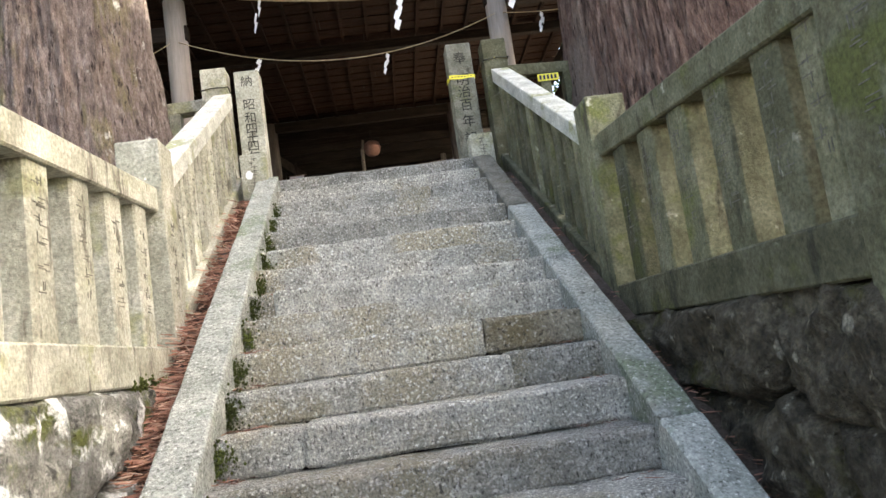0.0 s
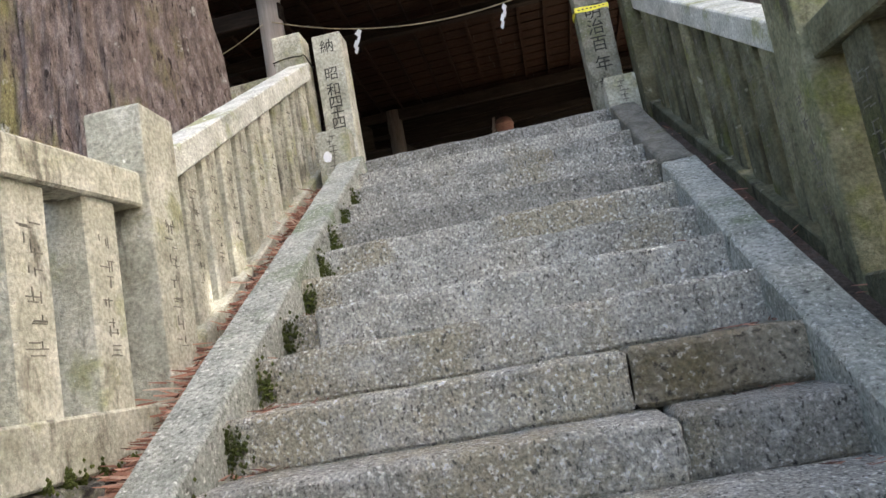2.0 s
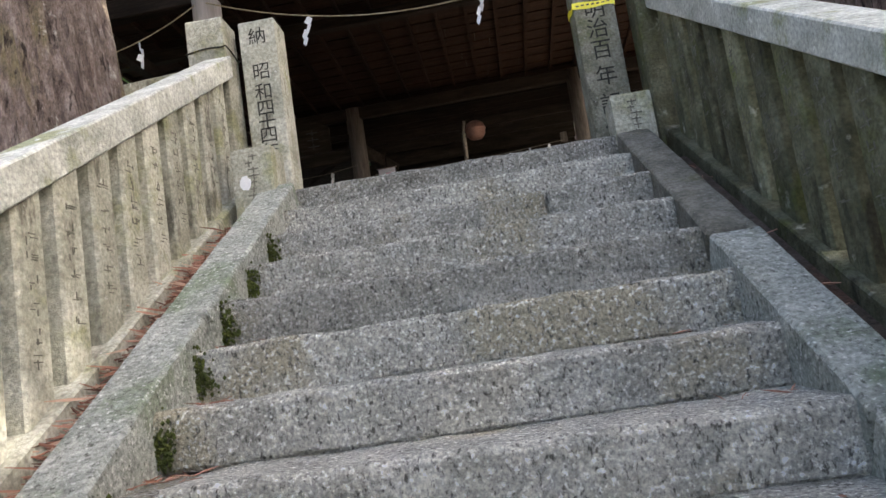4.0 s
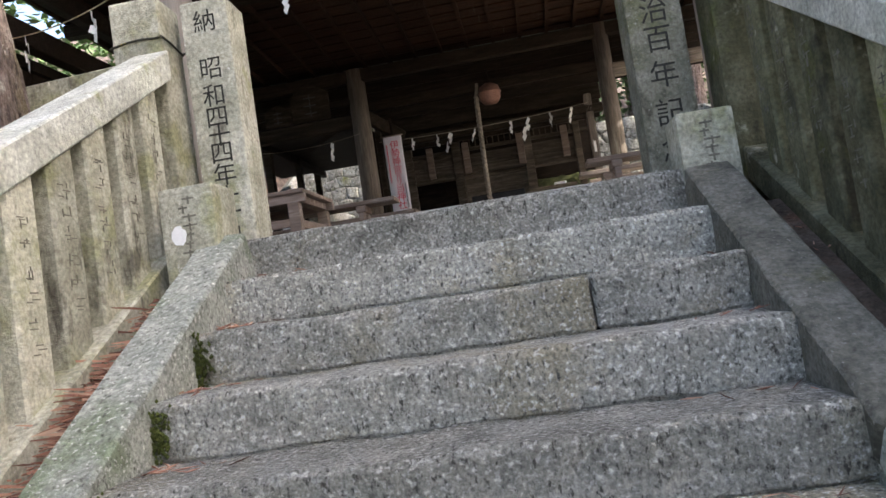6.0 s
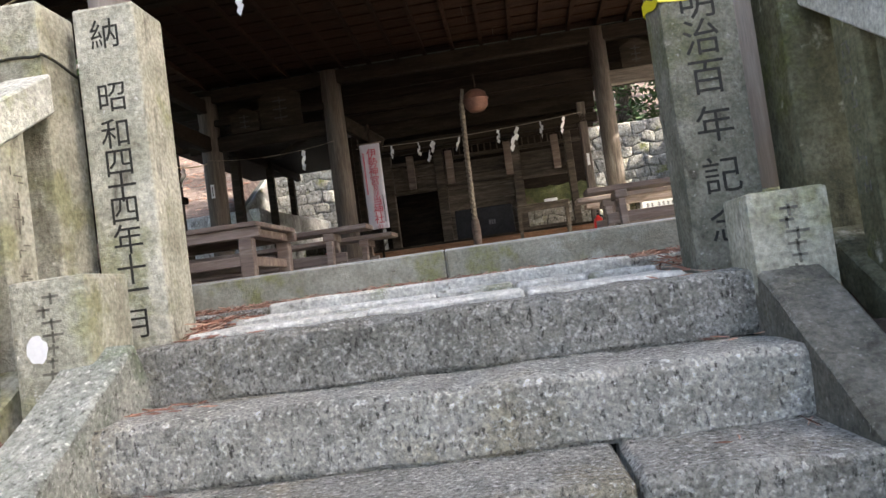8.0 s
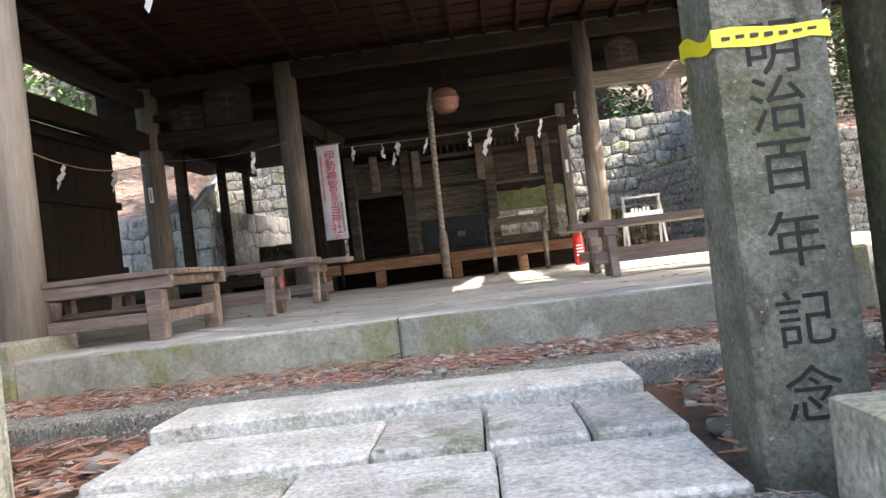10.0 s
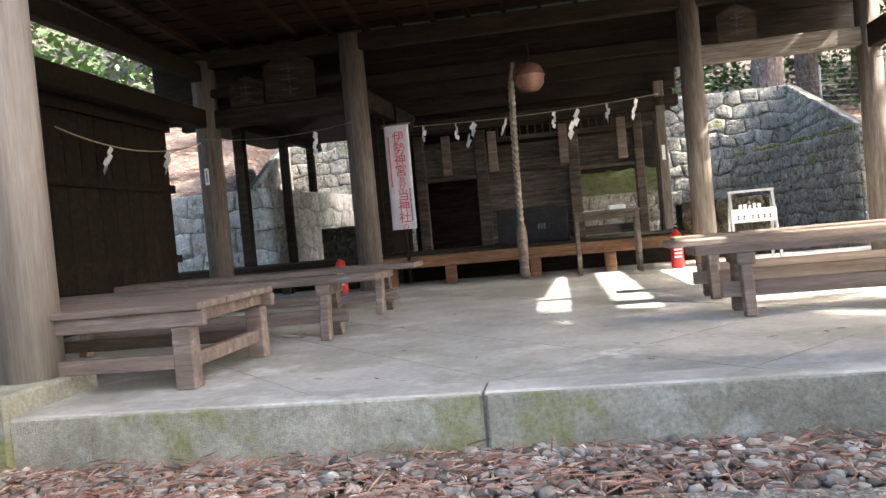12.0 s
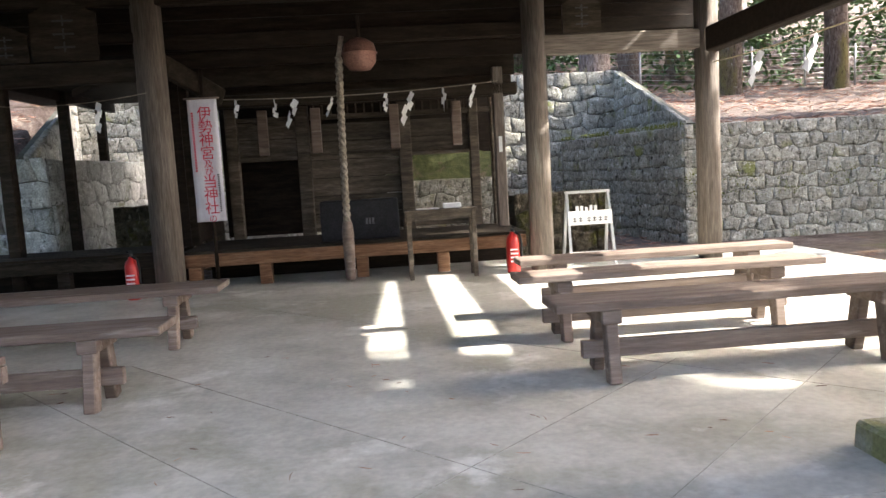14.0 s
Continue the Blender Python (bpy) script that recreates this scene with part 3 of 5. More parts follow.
def marks(parent, x, ys, z0, z1, side, w=0.05):
    """Rows of small carved strokes that nobody can read."""
    bm = bmesh.new()
    z = z1
    while z > z0:
        for _ in range(random.randint(3, 5)):
            y = ys + random.uniform(-w, w) * 0.5
            l = random.uniform(0.5, 1.0) * w
            zz = z - random.uniform(0, 0.05)
            if random.random() < 0.6:
                box(bm, x - 0.0015, x + 0.0015, y - l / 2, y + l / 2, zz, zz + 0.004)
            else:
                box(bm, x - 0.0015, x + 0.0015, y - 0.002, y + 0.002, zz - l * 0.25, zz + l * 0.4)
        z -= 0.085
    tagged(part("worn_inscription", bm, STROKE, parent), kind="stuff")


def fence(side, material):
    s = side
    fx0, fx1 = (1.37, 1.56) if s > 0 else (-1.55, -1.36)
    inner = fx0 if s > 0 else fx1
    mid = (fx0 + fx1) / 2
    f = thing("stone_fence", "weathered stone fence with square posts, sloping rail and balusters" if s < 0 else "mossy green stone fence with sloping rail and balusters", "fence", group="fences beside the stair")
    for nm, y0, y1, z0, z1 in (("newel_post", 4.99, 5.27, 1.2, 2.71 if s < 0 else 2.66), ("end_post", 8.02, 8.27, 2.9, 4.41), ("newel_post", 2.25, 2.62, 0.9, 2.75)):
        bm = bmesh.new()
        cx = mid if nm == "newel_post" else (1.44 if s > 0 else -1.53)
        capped_post(bm, cx - 0.13, cx + 0.13, y0, y1, z0, z1, 0.045)
        ob = part(nm, bm, material, f)
        if y0 < 6:
            marks(ob, (mid - 0.131) if s > 0 else (mid + 0.131), (y0 + y1) / 2, z0 + 0.5, z1 - 0.5, s, 0.07)
    for nm, lo, hi, xin in (("top_rail", 0.71 if s < 0 else 0.67, 0.865 if s < 0 else 0.82, 0.0), ("bottom_rail", -0.26, -0.03 if s < 0 else -0.11, -0.035)):
        bm = bmesh.new()
        a, b = (5.26, 8.01)
        vs = []
        for y in (a, b):
            for x in (fx0 + xin, fx1 - xin):
                for h in (lo, hi):
                    vs.append(bm.verts.new((x, y, nose(y) + h)))
        for q in ((0, 1, 3, 2), (4, 6, 7, 5), (0, 4, 5, 1), (2, 3, 7, 6), (0, 2, 6, 4), (1, 5, 7, 3)):
            bm.faces.new([vs[i] for i in q])
        bmesh.ops.bevel(bm, geom=list(bm.edges), offset=0.008, segments=1, affect="EDGES")
        part(nm, bm, material if nm != "top_rail" else RAILTOP, f, "grey sloping rail, paled for light from the sky" if nm == "top_rail" else "")
    n = 10
    for i in range(n):
        y = 5.5 + i * 0.25
        bm = bmesh.new()
        y0, y1 = y - 0.08, y + 0.08
        vs = []
        for yy in (y0, y1):
            for x in (fx0 + 0.012, fx1 - 0.012):
                for h in (-0.13, 0.715 if s < 0 else 0.675):
                    vs.append(bm.verts.new((x, yy, nose(yy) + h)))
        for q in ((0, 1, 3, 2), (4, 6, 7, 5), (0, 4, 5, 1), (2, 3, 7, 6), (0, 2, 6, 4), (1, 5, 7, 3)):
            bm.faces.new([vs[k] for k in q])
        bmesh.ops.bevel(bm, geom=[e for e in bm.edges if abs(e.verts[0].co.z - e.verts[1].co.z) > 0.4], offset=0.012, segments=1, affect="EDGES")
        ob = part("baluster", bm, material, f)
        marks(ob, (fx0 + 0.011) if s > 0 else (fx1 - 0.011), y, nose(y) + 0.12, nose(y) + 0.6, s, 0.05)
    cx = 1.44 if s > 0 else -1.53
    zc = nose(8.0) + 0.93
    ring = [(cx - 0.14, 8.01), (cx + 0.14, 8.01), (cx + 0.14, 8.28), (cx - 0.14, 8.28), (cx - 0.14, 8.01)]
    pts = [(p[0] + (q[0] - p[0]) * k / 8, p[1] + (q[1] - p[1]) * k / 8, zc + 0.02 * math.sin(i * 1.3 + k * 0.35)) for i, (p, q) in enumerate(zip(ring, ring[1:])) for k in range(8)]
    bm = bmesh.new()
    tube(bm, pts, 0.006, 6)
    part("tied_cord", bm, CORD, f, "black and yellow twisted cord tied round the end post")
    # the level stretch in front, on the retaining wall
    for nm, za, zb, h, xin in (("top_rail", 2.33, 2.17, 0.15, 0.0), ("sill", 1.335, 1.325, 0.2, -0.03)):
        bm = bmesh.new()
        bar(bm, (mid, 5.0, za), (mid, 2.6, zb), fx1 - fx0 - 2 * xin, h, 0.01)
        part(nm, bm, material, f)
    for i in range(6):
        y = 4.72 - i * 0.42
        if i == 5:
            y = 2.78
        bm = bmesh.new()
        box(bm, fx0 + (0.025 if s > 0 else -0.05), fx1 - (-0.05 if s > 0 else 0.025), y - (0.1 if i < 5 else 0.07), y + (0.1 if i < 5 else 0.07), 1.42, 2.26 - (5 - y) * 0.06, 0.012)
        ob = part("baluster", bm, material, f)
        marks(ob, (fx0 + 0.024) if s > 0 else (fx1 - 0.024), y, 1.6, 2.1, s, 0.07)
    return f


fence(-1, FENCE)
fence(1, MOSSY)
stone_wall("retaining_wall_west", "lichen-white boulders of a low retaining wall", (-1.38, 0.2), (-1.38, 5.6), -0.05, 1.24, 0.55, LICHENWALL, seed=3, bulge=0.12, crag=0.035)
stone_wall("retaining_wall_east", "mossy boulders of a low retaining wall, toned dark for shade", (1.4, 5.6), (1.4, 0.2), -0.05, 1.24, 0.62, DARKWALL, seed=5, bulge=0.16, crag=0.06)


def tall_post(x0, x1, y0, y1, z1, body, heights, material, label, size):
    p = thing("inscribed_post", label, "stone post", group="inscribed posts at the top of the stair")
    bm = bmesh.new()
    capped_post(bm, x0, x1, y0, y1, 2.95, z1, 0.03, 0.014)
    ob = part("shaft", bm, material, p)
    for ch, z in zip(body, heights):
        lettering("carved_letter", ch, size, ((x0 + x1) / 2, y0 - 0.0005, z), ENGRAVED, ob, 0.0015)
    return p


tall_post(-1.345, -1.085, 8.17, 8.42, 4.41, "納昭和四十四年十一月", (4.285, 4.028, 3.88, 3.764, 3.663, 3.572, 3.454, 3.334, 3.25, 3.12), FENCE, "tall grey stone post carved with a column of letters", 0.13)
right_post = tall_post(0.937, 1.207, 8.14, 8.39, 4.45, "奉明治百年記念", (4.27, 4.025, 3.888, 3.74, 3.562, 3.37, 3.19), POSTSTONE, "tall mossy stone post carved with letters and wrapped in yellow tape", 0.145)


def bollard(x0, x1, y0, y1, z0, z1, white):
    b = thing("short_stone_post", "short carved stone post on the kerb" + (" with a white spot" if white else ""), "stone post", group="short posts at the top of the kerbs")
    bm = bmesh.new()
    box(bm, x0, x1, y0, y1, z0, z1, 0.018, seg=2)
    jitter(bm.verts, 0.004, 8)
    ob = part("shaft", bm, FENCE, b)
    bm = bmesh.new()
    for i in range(9):
        w = random.uniform(0.03, 0.07)
        z = z1 - 0.06 - i * (z1 - z0 - 0.1) / 9
        cx = (x0 + x1) / 2 + random.uniform(-0.015, 0.015)
        box(bm, cx - w / 2, cx + w / 2, y0 - 0.002, y0 + 0.002, z, z + 0.008)
        box(bm, cx - 0.004, cx + 0.004, y0 - 0.002, y0 + 0.002, z - 0.02, z + 0.015)
    tagged(part("worn_inscription", bm, STROKE, ob), kind="stuff")
    if white:
        bm = bmesh.new()
        ring = [bm.verts.new(((x0 + x1) / 2 - 0.045 + 0.035 * (1 + 0.6 * noise.noise(Vector((math.cos(a) * 2, math.sin(a) * 2, 0)))) * math.cos(a), y0 - 0.003, z0 + 0.24 + 0.042 * (1 + 0.6 * noise.noise(Vector((math.cos(a) * 2, math.sin(a) * 2, 3)))) * math.sin(a))) for a in [2 * math.pi * k / 16 for k in range(16)]]
        bm.faces.new(ring)
        part("lichen_spot", bm, PAPER, ob, "white lichen spot")


bollard(-1.27, -1.02, 7.5, 7.76, 2.85, 3.3, True)
bollard(0.965, 1.2, 7.6, 7.85, 2.85, 3.265, False)


def tape_band():
    bm = bmesh.new()
    pts = [(0.932, 8.395), (0.932, 8.135), (1.212, 8.135), (1.212, 8.395)]
    a = []
    for i in range(4):
        p, q = Vector(pts[i]), Vector(pts[(i + 1) % 4])
        for k in range(6):
            w = p.lerp(q, k / 6)
            zz = 4.045 + (0.04 - 0.0075 * k if i == 0 else 0.0) + 0.005 * math.sin(i * 2 + k * 1.1)
            a.append([bm.verts.new((w.x, w.y, zz)), bm.verts.new((w.x, w.y, zz + 0.042 + 0.008 * math.sin(k)))])
    for u, v in zip(a, a[1:] + a[:1]):
        bm.faces.new((u[0], v[0], v[1], u[1]))
    ob = part("tape_band", bm, TAPE, right_post, "crumpled yellow warning tape")
    bm = bmesh.new()
    for k in range(7):
        box(bm, 0.955 + k * 0.034, 0.974 + k * 0.034, 8.129, 8.133, 4.062 + 0.002 * math.sin(k * 1.3), 4.07 + 0.002 * math.sin(k))
    tagged(part("tape_print", bm, BLACKINK, ob), kind="stuff")


tape_band()


def side_fence(sg, tape):
    f = thing("low_stone_fence", "level stone fence running from the stair head to the tree", "fence", group="low fences at the stair head")
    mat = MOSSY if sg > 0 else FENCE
    bm = bmesh.new()
    bar(bm, (sg * 1.6, 8.35, 4.13), (sg * 2.75, 8.45, 4.13), 0.16, 0.13, 0.008)
    part("rail", bm, mat, f)
    for k in range(4):
        x = sg * (1.75 + k * 0.27)
        bm = bmesh.new()
        box(bm, x - 0.06, x + 0.06, 8.3, 8.46, 2.98, 4.064, 0.008)
        part("baluster", bm, mat, f)
    if tape:
        bm = bmesh.new()
        box(bm, 1.93, 2.17, 8.285, 8.29, 3.97, 4.05)
        part("tape_strip", bm, TAPE, f, "yellow warning tape strip")
        bm = bmesh.new()
        for k in range(5):
            box(bm, 1.95 + k * 0.042, 1.975 + k * 0.042, 8.28, 8.284, 3.985, 4.035)
        tagged(part("tape_print", bm, BLACKINK, f), kind="stuff")


side_fence(1, True)
side_fence(-1, False)


def moss_tuft(x, y, z, w, h, seed, group="moss on the steps"):
    rnd = random.Random(seed)
    bm = bmesh.new()
    for _ in range(170):
        c = Vector((x + rnd.gauss(0, w * 0.35), y - abs(rnd.gauss(0, 0.006)), z + rnd.gauss(0, h * 0.3)))
        r = rnd.uniform(0.004, 0.009)
        vs = [bm.verts.new(c + Vector(v) * r) for v in ((1, 0, 0), (-1, 0, 0), (0, 0, 1.2), (0, 0, -1.2), (0, -1, 0), (0, 1, 0))]
        for q in ((0, 2, 4), (2, 1, 4), (1, 3, 4), (3, 0, 4), (2, 0, 5), (1, 2, 5), (3, 1, 5), (0, 3, 5)):
            bm.faces.new([vs[i] for i in q]).smooth = True
    mesh_thing("moss_tuft", bm, MOSS, "dark green moss in the corner of a step", "moss", group, "stuff")


for i in range(2, 13):
    moss_tuft(-0.92, STEP_Y[i] - 0.006, TOP - RISE * i - 0.1, 0.05 + 0.004 * i, 0.14, i)
for k in range(7):
    moss_tuft(-1.36 + 0.02 * (k % 2), 4.75 - k * 0.09, 1.24, 0.05, 0.06, 70 + k, "moss along the fence sill")


# ---- landing, edging stones ----
def landing():
    l = thing("landing", "pale granite paving slabs on the landing", "paving", kind="structure")
    for x0, x1, y0, y1, z in ((-0.95, -0.28, 7.99, 8.47, 3.06), (-0.28, 0.3, 7.99, 8.47, 3.065), (0.3, 0.86, 7.99, 8.47, 3.06), (-0.95, -0.07, 8.48, 8.95, 3.085), (-0.07, 0.27, 8.48, 8.95, 3.09), (0.27, 0.58, 8.48, 8.95, 3.085), (0.58, 0.86, 8.48, 8.95, 3.085)):
        bm = bmesh.new()
        rough_block(bm, x0 + 0.004, x1 - 0.004, y0, y1, 2.85, z, 0.005, 0.12, x0 * 7 + y0)
        part("paving_slab", bm, PALESLAB, l)
    bm = bmesh.new()
    rough_block(bm, -0.95, 0.84, 8.97, 9.36, 2.9, 3.14, 0.006, 0.12, 4.2)
    bmesh.ops.rotate(bm, cent=(0, 9.15, 3.1), matrix=Matrix.Rotation(radians(-1.0), 3, "Z"), verts=bm.verts)
    part("paving_slab", bm, PALESLAB, l, "pale sandy nosing slab")


landing()
STAIR_SIDE = set(bpy.data.objects)


def edging():
    e = thing("edging", "row of grey granite edging stones", "edging stones", kind="structure")
    x = -6.0
    k = 0
    while x < 6.0:
        w = random.uniform(1.1, 1.9)
        bm = bmesh.new()
        rough_block(bm, x, x + w - 0.01, 9.14, 9.38, 2.8, 3.13, 0.006, 0.15, k * 1.9)
        part("edging_stone", bm, GRANITE, e)
        x += w
        k += 1


edging()


# ---- platform ----
def platform():
    bm = bmesh.new()
    box(bm, -6.5, 4.95, 10.13, 16.7, 2.6, FLOOR)
    fl = mesh_thing("floor", bm, CONCRETE, "worn grey concrete floor of the open worship hall", "floor", kind="structure")
    for nm, x0, x1 in (("a", -6.5, -0.105), ("b", -0.095, 4.95)):
        bm = bmesh.new()
        box(bm, x0, x1, 9.93, 10.127, 2.6, FLOOR - 0.003, 0.012)
        part("curb", bm, CURB, fl, "mossy rough concrete edge")
        bm = bmesh.new()
        box(bm, x0, x1, 9.937, 10.1285, FLOOR - 0.02, FLOOR + 0.001, 0.005)
        part("screed_edge", bm, CONCRETE, fl)
    bm = bmesh.new()
    box(bm, -0.105, -0.095, 9.934, 10.12, 2.7, FLOOR - 0.006)
    part("joint_strip", bm, WALLJOINT, fl)
    # sawn joints in the slab, laid diagonally
    for a, b in JOINTS:
        bm = bmesh.new()
        bar(bm, (*a, FLOOR + 0.0005), (*b, FLOOR + 0.0005), 0.0035, 0.003)
        part("floor_joint", bm, JOINTLINE, fl)


JOINTS = [((-1.76, 11.06), (-0.86, 10.07)), ((-2.4, 12.8), (0.03, 10.07)), ((-0.03, 10.14), (1.75, 11.85)), ((-1.4, 12.62), (0.98, 10.05)), ((0.89, 10.05), (3.4, 12.5)), ((-1.1, 14.6), (2.4, 11.0))]
platform()


def column(x, y, r, z0, z1, plinth=None, tag=False, square=False):
    c = thing("column", "round weathered grey wooden column" if not square else "square dark wooden post", "column", group="columns of the hall")
    bm = bmesh.new()
    if square:
        box(bm, x - r, x + r, y - r, y + r, z0, z1, 0.01)
    else:
        pole(bm, (x, y, z0), (x, y, z1), r, r * 0.97, 28)
    sh = part("shaft", bm, OLDBOARD if square else (PALEWOOD if plinth else WOOD), c, "pale grey shaft with the front sky light in its colour" if plinth else "")
    if plinth:
        w, top, bot = plinth
        bm = bmesh.new()
        box(bm, x - w, x + w, 9.885, y + 0.24, bot, top, 0.015)
        for v in bm.verts:
            if v.co.z > top - 0.05:
                v.co.x, v.co.y = x + (v.co.x - x) * 0.9, y + (v.co.y - y) * 0.93
        part("plinth", bm, CURB, c, "mossy stone plinth")
    if tag:
        bm = bmesh.new()
        box(bm, x + 0.0 - 0.025, x + 0.025, y - r - 0.006, y - r + 0.002, 4.8, 5.0)
        part("paper_tag", bm, PAPER, sh, "white paper tag")
        bm = bmesh.new()
        box(bm, x - 0.006, x + 0.006, y - r - 0.008, y - r - 0.005, 4.83, 4.97)
        part("print", bm, BLACKINK, sh)
    return c


column(-2.36, 10.35, 0.15, FLOOR + 0.1, 6.5, (0.215, FLOOR + 0.1, 3.0))
column(2.06, 10.28, 0.15, FLOOR + 0.1, 6.5, (0.215, FLOOR + 0.1, 3.0))
column(-3.88, 15.7, 0.15, FLOOR, 6.3, tag=True)
column(-1.99, 15.7, 0.15, FLOOR, 6.4)
column(1.86, 15.7, 0.125, FLOOR, 6.4)
column(3.7, 15.7, 0.125, FLOOR, 6.3)
column(-3.95, 16.75, 0.07, FLOOR, 5.75, square=True)
column(-3.9, 18.3, 0.06, FLOOR - 0.35, 5.75, square=True)
column(-4.0, 19.9, 0.06, FLOOR - 0.35, 5.85, square=True)


def beam(a, b, w, h, label="near-black wooden beam toned for the shaded hall", mat=BEAM):
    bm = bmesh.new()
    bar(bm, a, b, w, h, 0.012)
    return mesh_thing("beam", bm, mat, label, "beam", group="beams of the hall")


beam((-4.2, 15.7, 5.59), (-2.0, 15.7, 5.59), 0.13, 0.22, "brown wooden tie beam carrying votive plaques", OLDBOARD)
beam((1.85, 15.7, 5.66), (3.85, 15.7, 5.66), 0.14, 0.2, "weathered wooden tie beam between round columns, paled for sunlight", WOODX)
beam((-4.2, 15.68, 6.3), (3.85, 15.68, 6.3), 0.14, 0.2, "dark brown wooden plate beam under the rafters")
beam((3.72, 15.8, 5.64), (3.72, 9.2, 5.64), 0.15, 0.25)
beam((3.72, 15.8, 6.22), (3.72, 9.8, 6.22), 0.13, 0.2)
beam((-3.9, 15.8, 5.6), (-3.9, 9.2, 5.6), 0.15, 0.22)
beam((-3.9, 15.8, 6.15), (-3.9, 9.2, 6.15), 0.13, 0.2)
beam((-4.6, 10.35, 6.02), (-2.2, 10.35, 6.02), 0.15, 0.22)
beam((1.9, 10.28, 6.02), (3.85, 10.28, 6.02), 0.15, 0.22)
beam((-4.6, 16.3, 5.95), (3.95, 16.3, 5.95), 0.12, 0.16, "dark gutter beam under the eaves")
beam((-2.0, 15.7, 5.72), (-1.45, 16.3, 5.35), 0.1, 0.2, "dark curved wooden bracket", OLDBOARD)
beam((-4.2, 15.66, 5.9), (-1.9, 15.66, 5.9), 0.1, 0.1, "thin dark wooden rail under the ceiling")
beam((-3.2, 16.9, 5.55), (-2.2, 15.9, 5.68), 0.07, 0.09, "slanting dark wooden brace")


def ceiling():
    """Boards on rafters, sloping down to the back; one mesh for the setting's sake."""
    y0, y1, z0, z1 = 9.75, 16.0, 6.72, 6.44
    zz = lambda y: z0 + (z1 - z0) * (y - y0) / (y1 - y0)
    bm = bmesh.new()
    y = y0
    while y < y1 - 0.01:
        yn = min(y1, y + 0.3)
        x = -4.9 + random.uniform(-0.8, 0)
        while x < 3.8:
            w = random.uniform(1.2, 2.2)
            bar(bm, (max(-4.85, x), (y + yn) / 2, zz((y + yn) / 2) + 0.10 + random.uniform(-0.004, 0.004)), (min(3.88, x + w) - 0.004, (y + yn) / 2, zz((y + yn) / 2) + 0.10), yn - y - 0.012, 0.02)
            x += w
        y = yn
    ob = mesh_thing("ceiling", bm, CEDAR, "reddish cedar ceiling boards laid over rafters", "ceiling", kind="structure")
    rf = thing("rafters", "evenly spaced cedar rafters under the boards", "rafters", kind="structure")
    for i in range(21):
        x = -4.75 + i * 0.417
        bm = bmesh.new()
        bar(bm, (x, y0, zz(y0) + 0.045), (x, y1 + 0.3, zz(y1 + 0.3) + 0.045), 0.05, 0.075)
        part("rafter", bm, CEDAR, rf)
    bm = bmesh.new()
    bar(bm, (-0.5, 9.6, zz(9.6) + 0.22), (-0.5, 16.4, zz(16.4) + 0.22), 8.8, 0.1)
    mesh_thing("roof", bm, ROOFING, "dark metal roof over the hall", "roof", kind="structure")
    bm = bmesh.new()
    bar(bm, (-4.85, 9.68, zz(9.68) + 0.1), (3.88, 9.68, zz(9.68) + 0.1), 0.06, 0.25)
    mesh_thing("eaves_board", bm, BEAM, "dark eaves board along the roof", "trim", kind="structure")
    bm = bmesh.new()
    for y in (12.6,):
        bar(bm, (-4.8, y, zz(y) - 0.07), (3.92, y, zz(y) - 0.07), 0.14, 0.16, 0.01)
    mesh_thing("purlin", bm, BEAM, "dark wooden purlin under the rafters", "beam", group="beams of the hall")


ceiling()
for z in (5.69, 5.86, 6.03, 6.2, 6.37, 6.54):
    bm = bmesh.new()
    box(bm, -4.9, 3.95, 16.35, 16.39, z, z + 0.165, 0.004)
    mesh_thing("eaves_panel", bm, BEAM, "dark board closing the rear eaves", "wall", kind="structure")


bm = bmesh.new()
box(bm, -4.9, -2.2, 15.85, 20.2, 5.78, 5.86)
mesh_thing("side_roof", bm, BEAM, "dark boarded underside of the side passage roof", "roof", kind="structure")
beam((-3.95, 15.8, 5.68), (-3.95, 20.3, 5.72), 0.1, 0.14)


def board_wall():
    # The wood is darkened to hold the shade inside the hall.
    w = thing("wall_west", "weathered vertical board wall in near-black, shade-toned wood", "wall", kind="structure")
    y = 9.9
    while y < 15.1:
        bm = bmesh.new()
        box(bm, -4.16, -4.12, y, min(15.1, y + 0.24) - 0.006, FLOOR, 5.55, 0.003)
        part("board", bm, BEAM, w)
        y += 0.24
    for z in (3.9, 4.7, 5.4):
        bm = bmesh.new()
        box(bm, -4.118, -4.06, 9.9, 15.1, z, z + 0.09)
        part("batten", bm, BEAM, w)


board_wall()
stone_wall("terrace_wall_east", "grey mossy fitted-stone terrace wall", (4.4, 18.0), (10.5, 18.0), 3.0, 4.88, 0.25, WALLSTONE, seed=11, bulge=0.035)
stone_wall("terrace_flank_east", "mossy flank of the stone terrace", (3.6, 21.6), (4.4, 18.0), 3.0, 4.86, 0.25, WALLSTONE, seed=12, bulge=0.035)
stone_wall("wing_wall_east", "stone wing wall with a sloping top", (4.75, 22.0), (4.42, 18.0), 4.8, 6.15, 0.25, WALLSTONE, bulge=0.035, height=lambda s: 6.15 - s / 4.01 * 1.22, seed=13, thick=0.14)
stone_wall("upper_wall", "pale lichen-covered fitted-stone wall behind the shrine", (-5.15, 22.0), (4.75, 22.0), 3.0, 6.15, 0.34, WALLSTONE, seed=14, bulge=0.04)
stone_wall("terrace_wall_west", "grey fitted-stone terrace wall, paled for sunlight", (-14.0, 18.0), (-4.05, 18.0), 3.0, 4.9, 0.4, SUNWALL, seed=15)
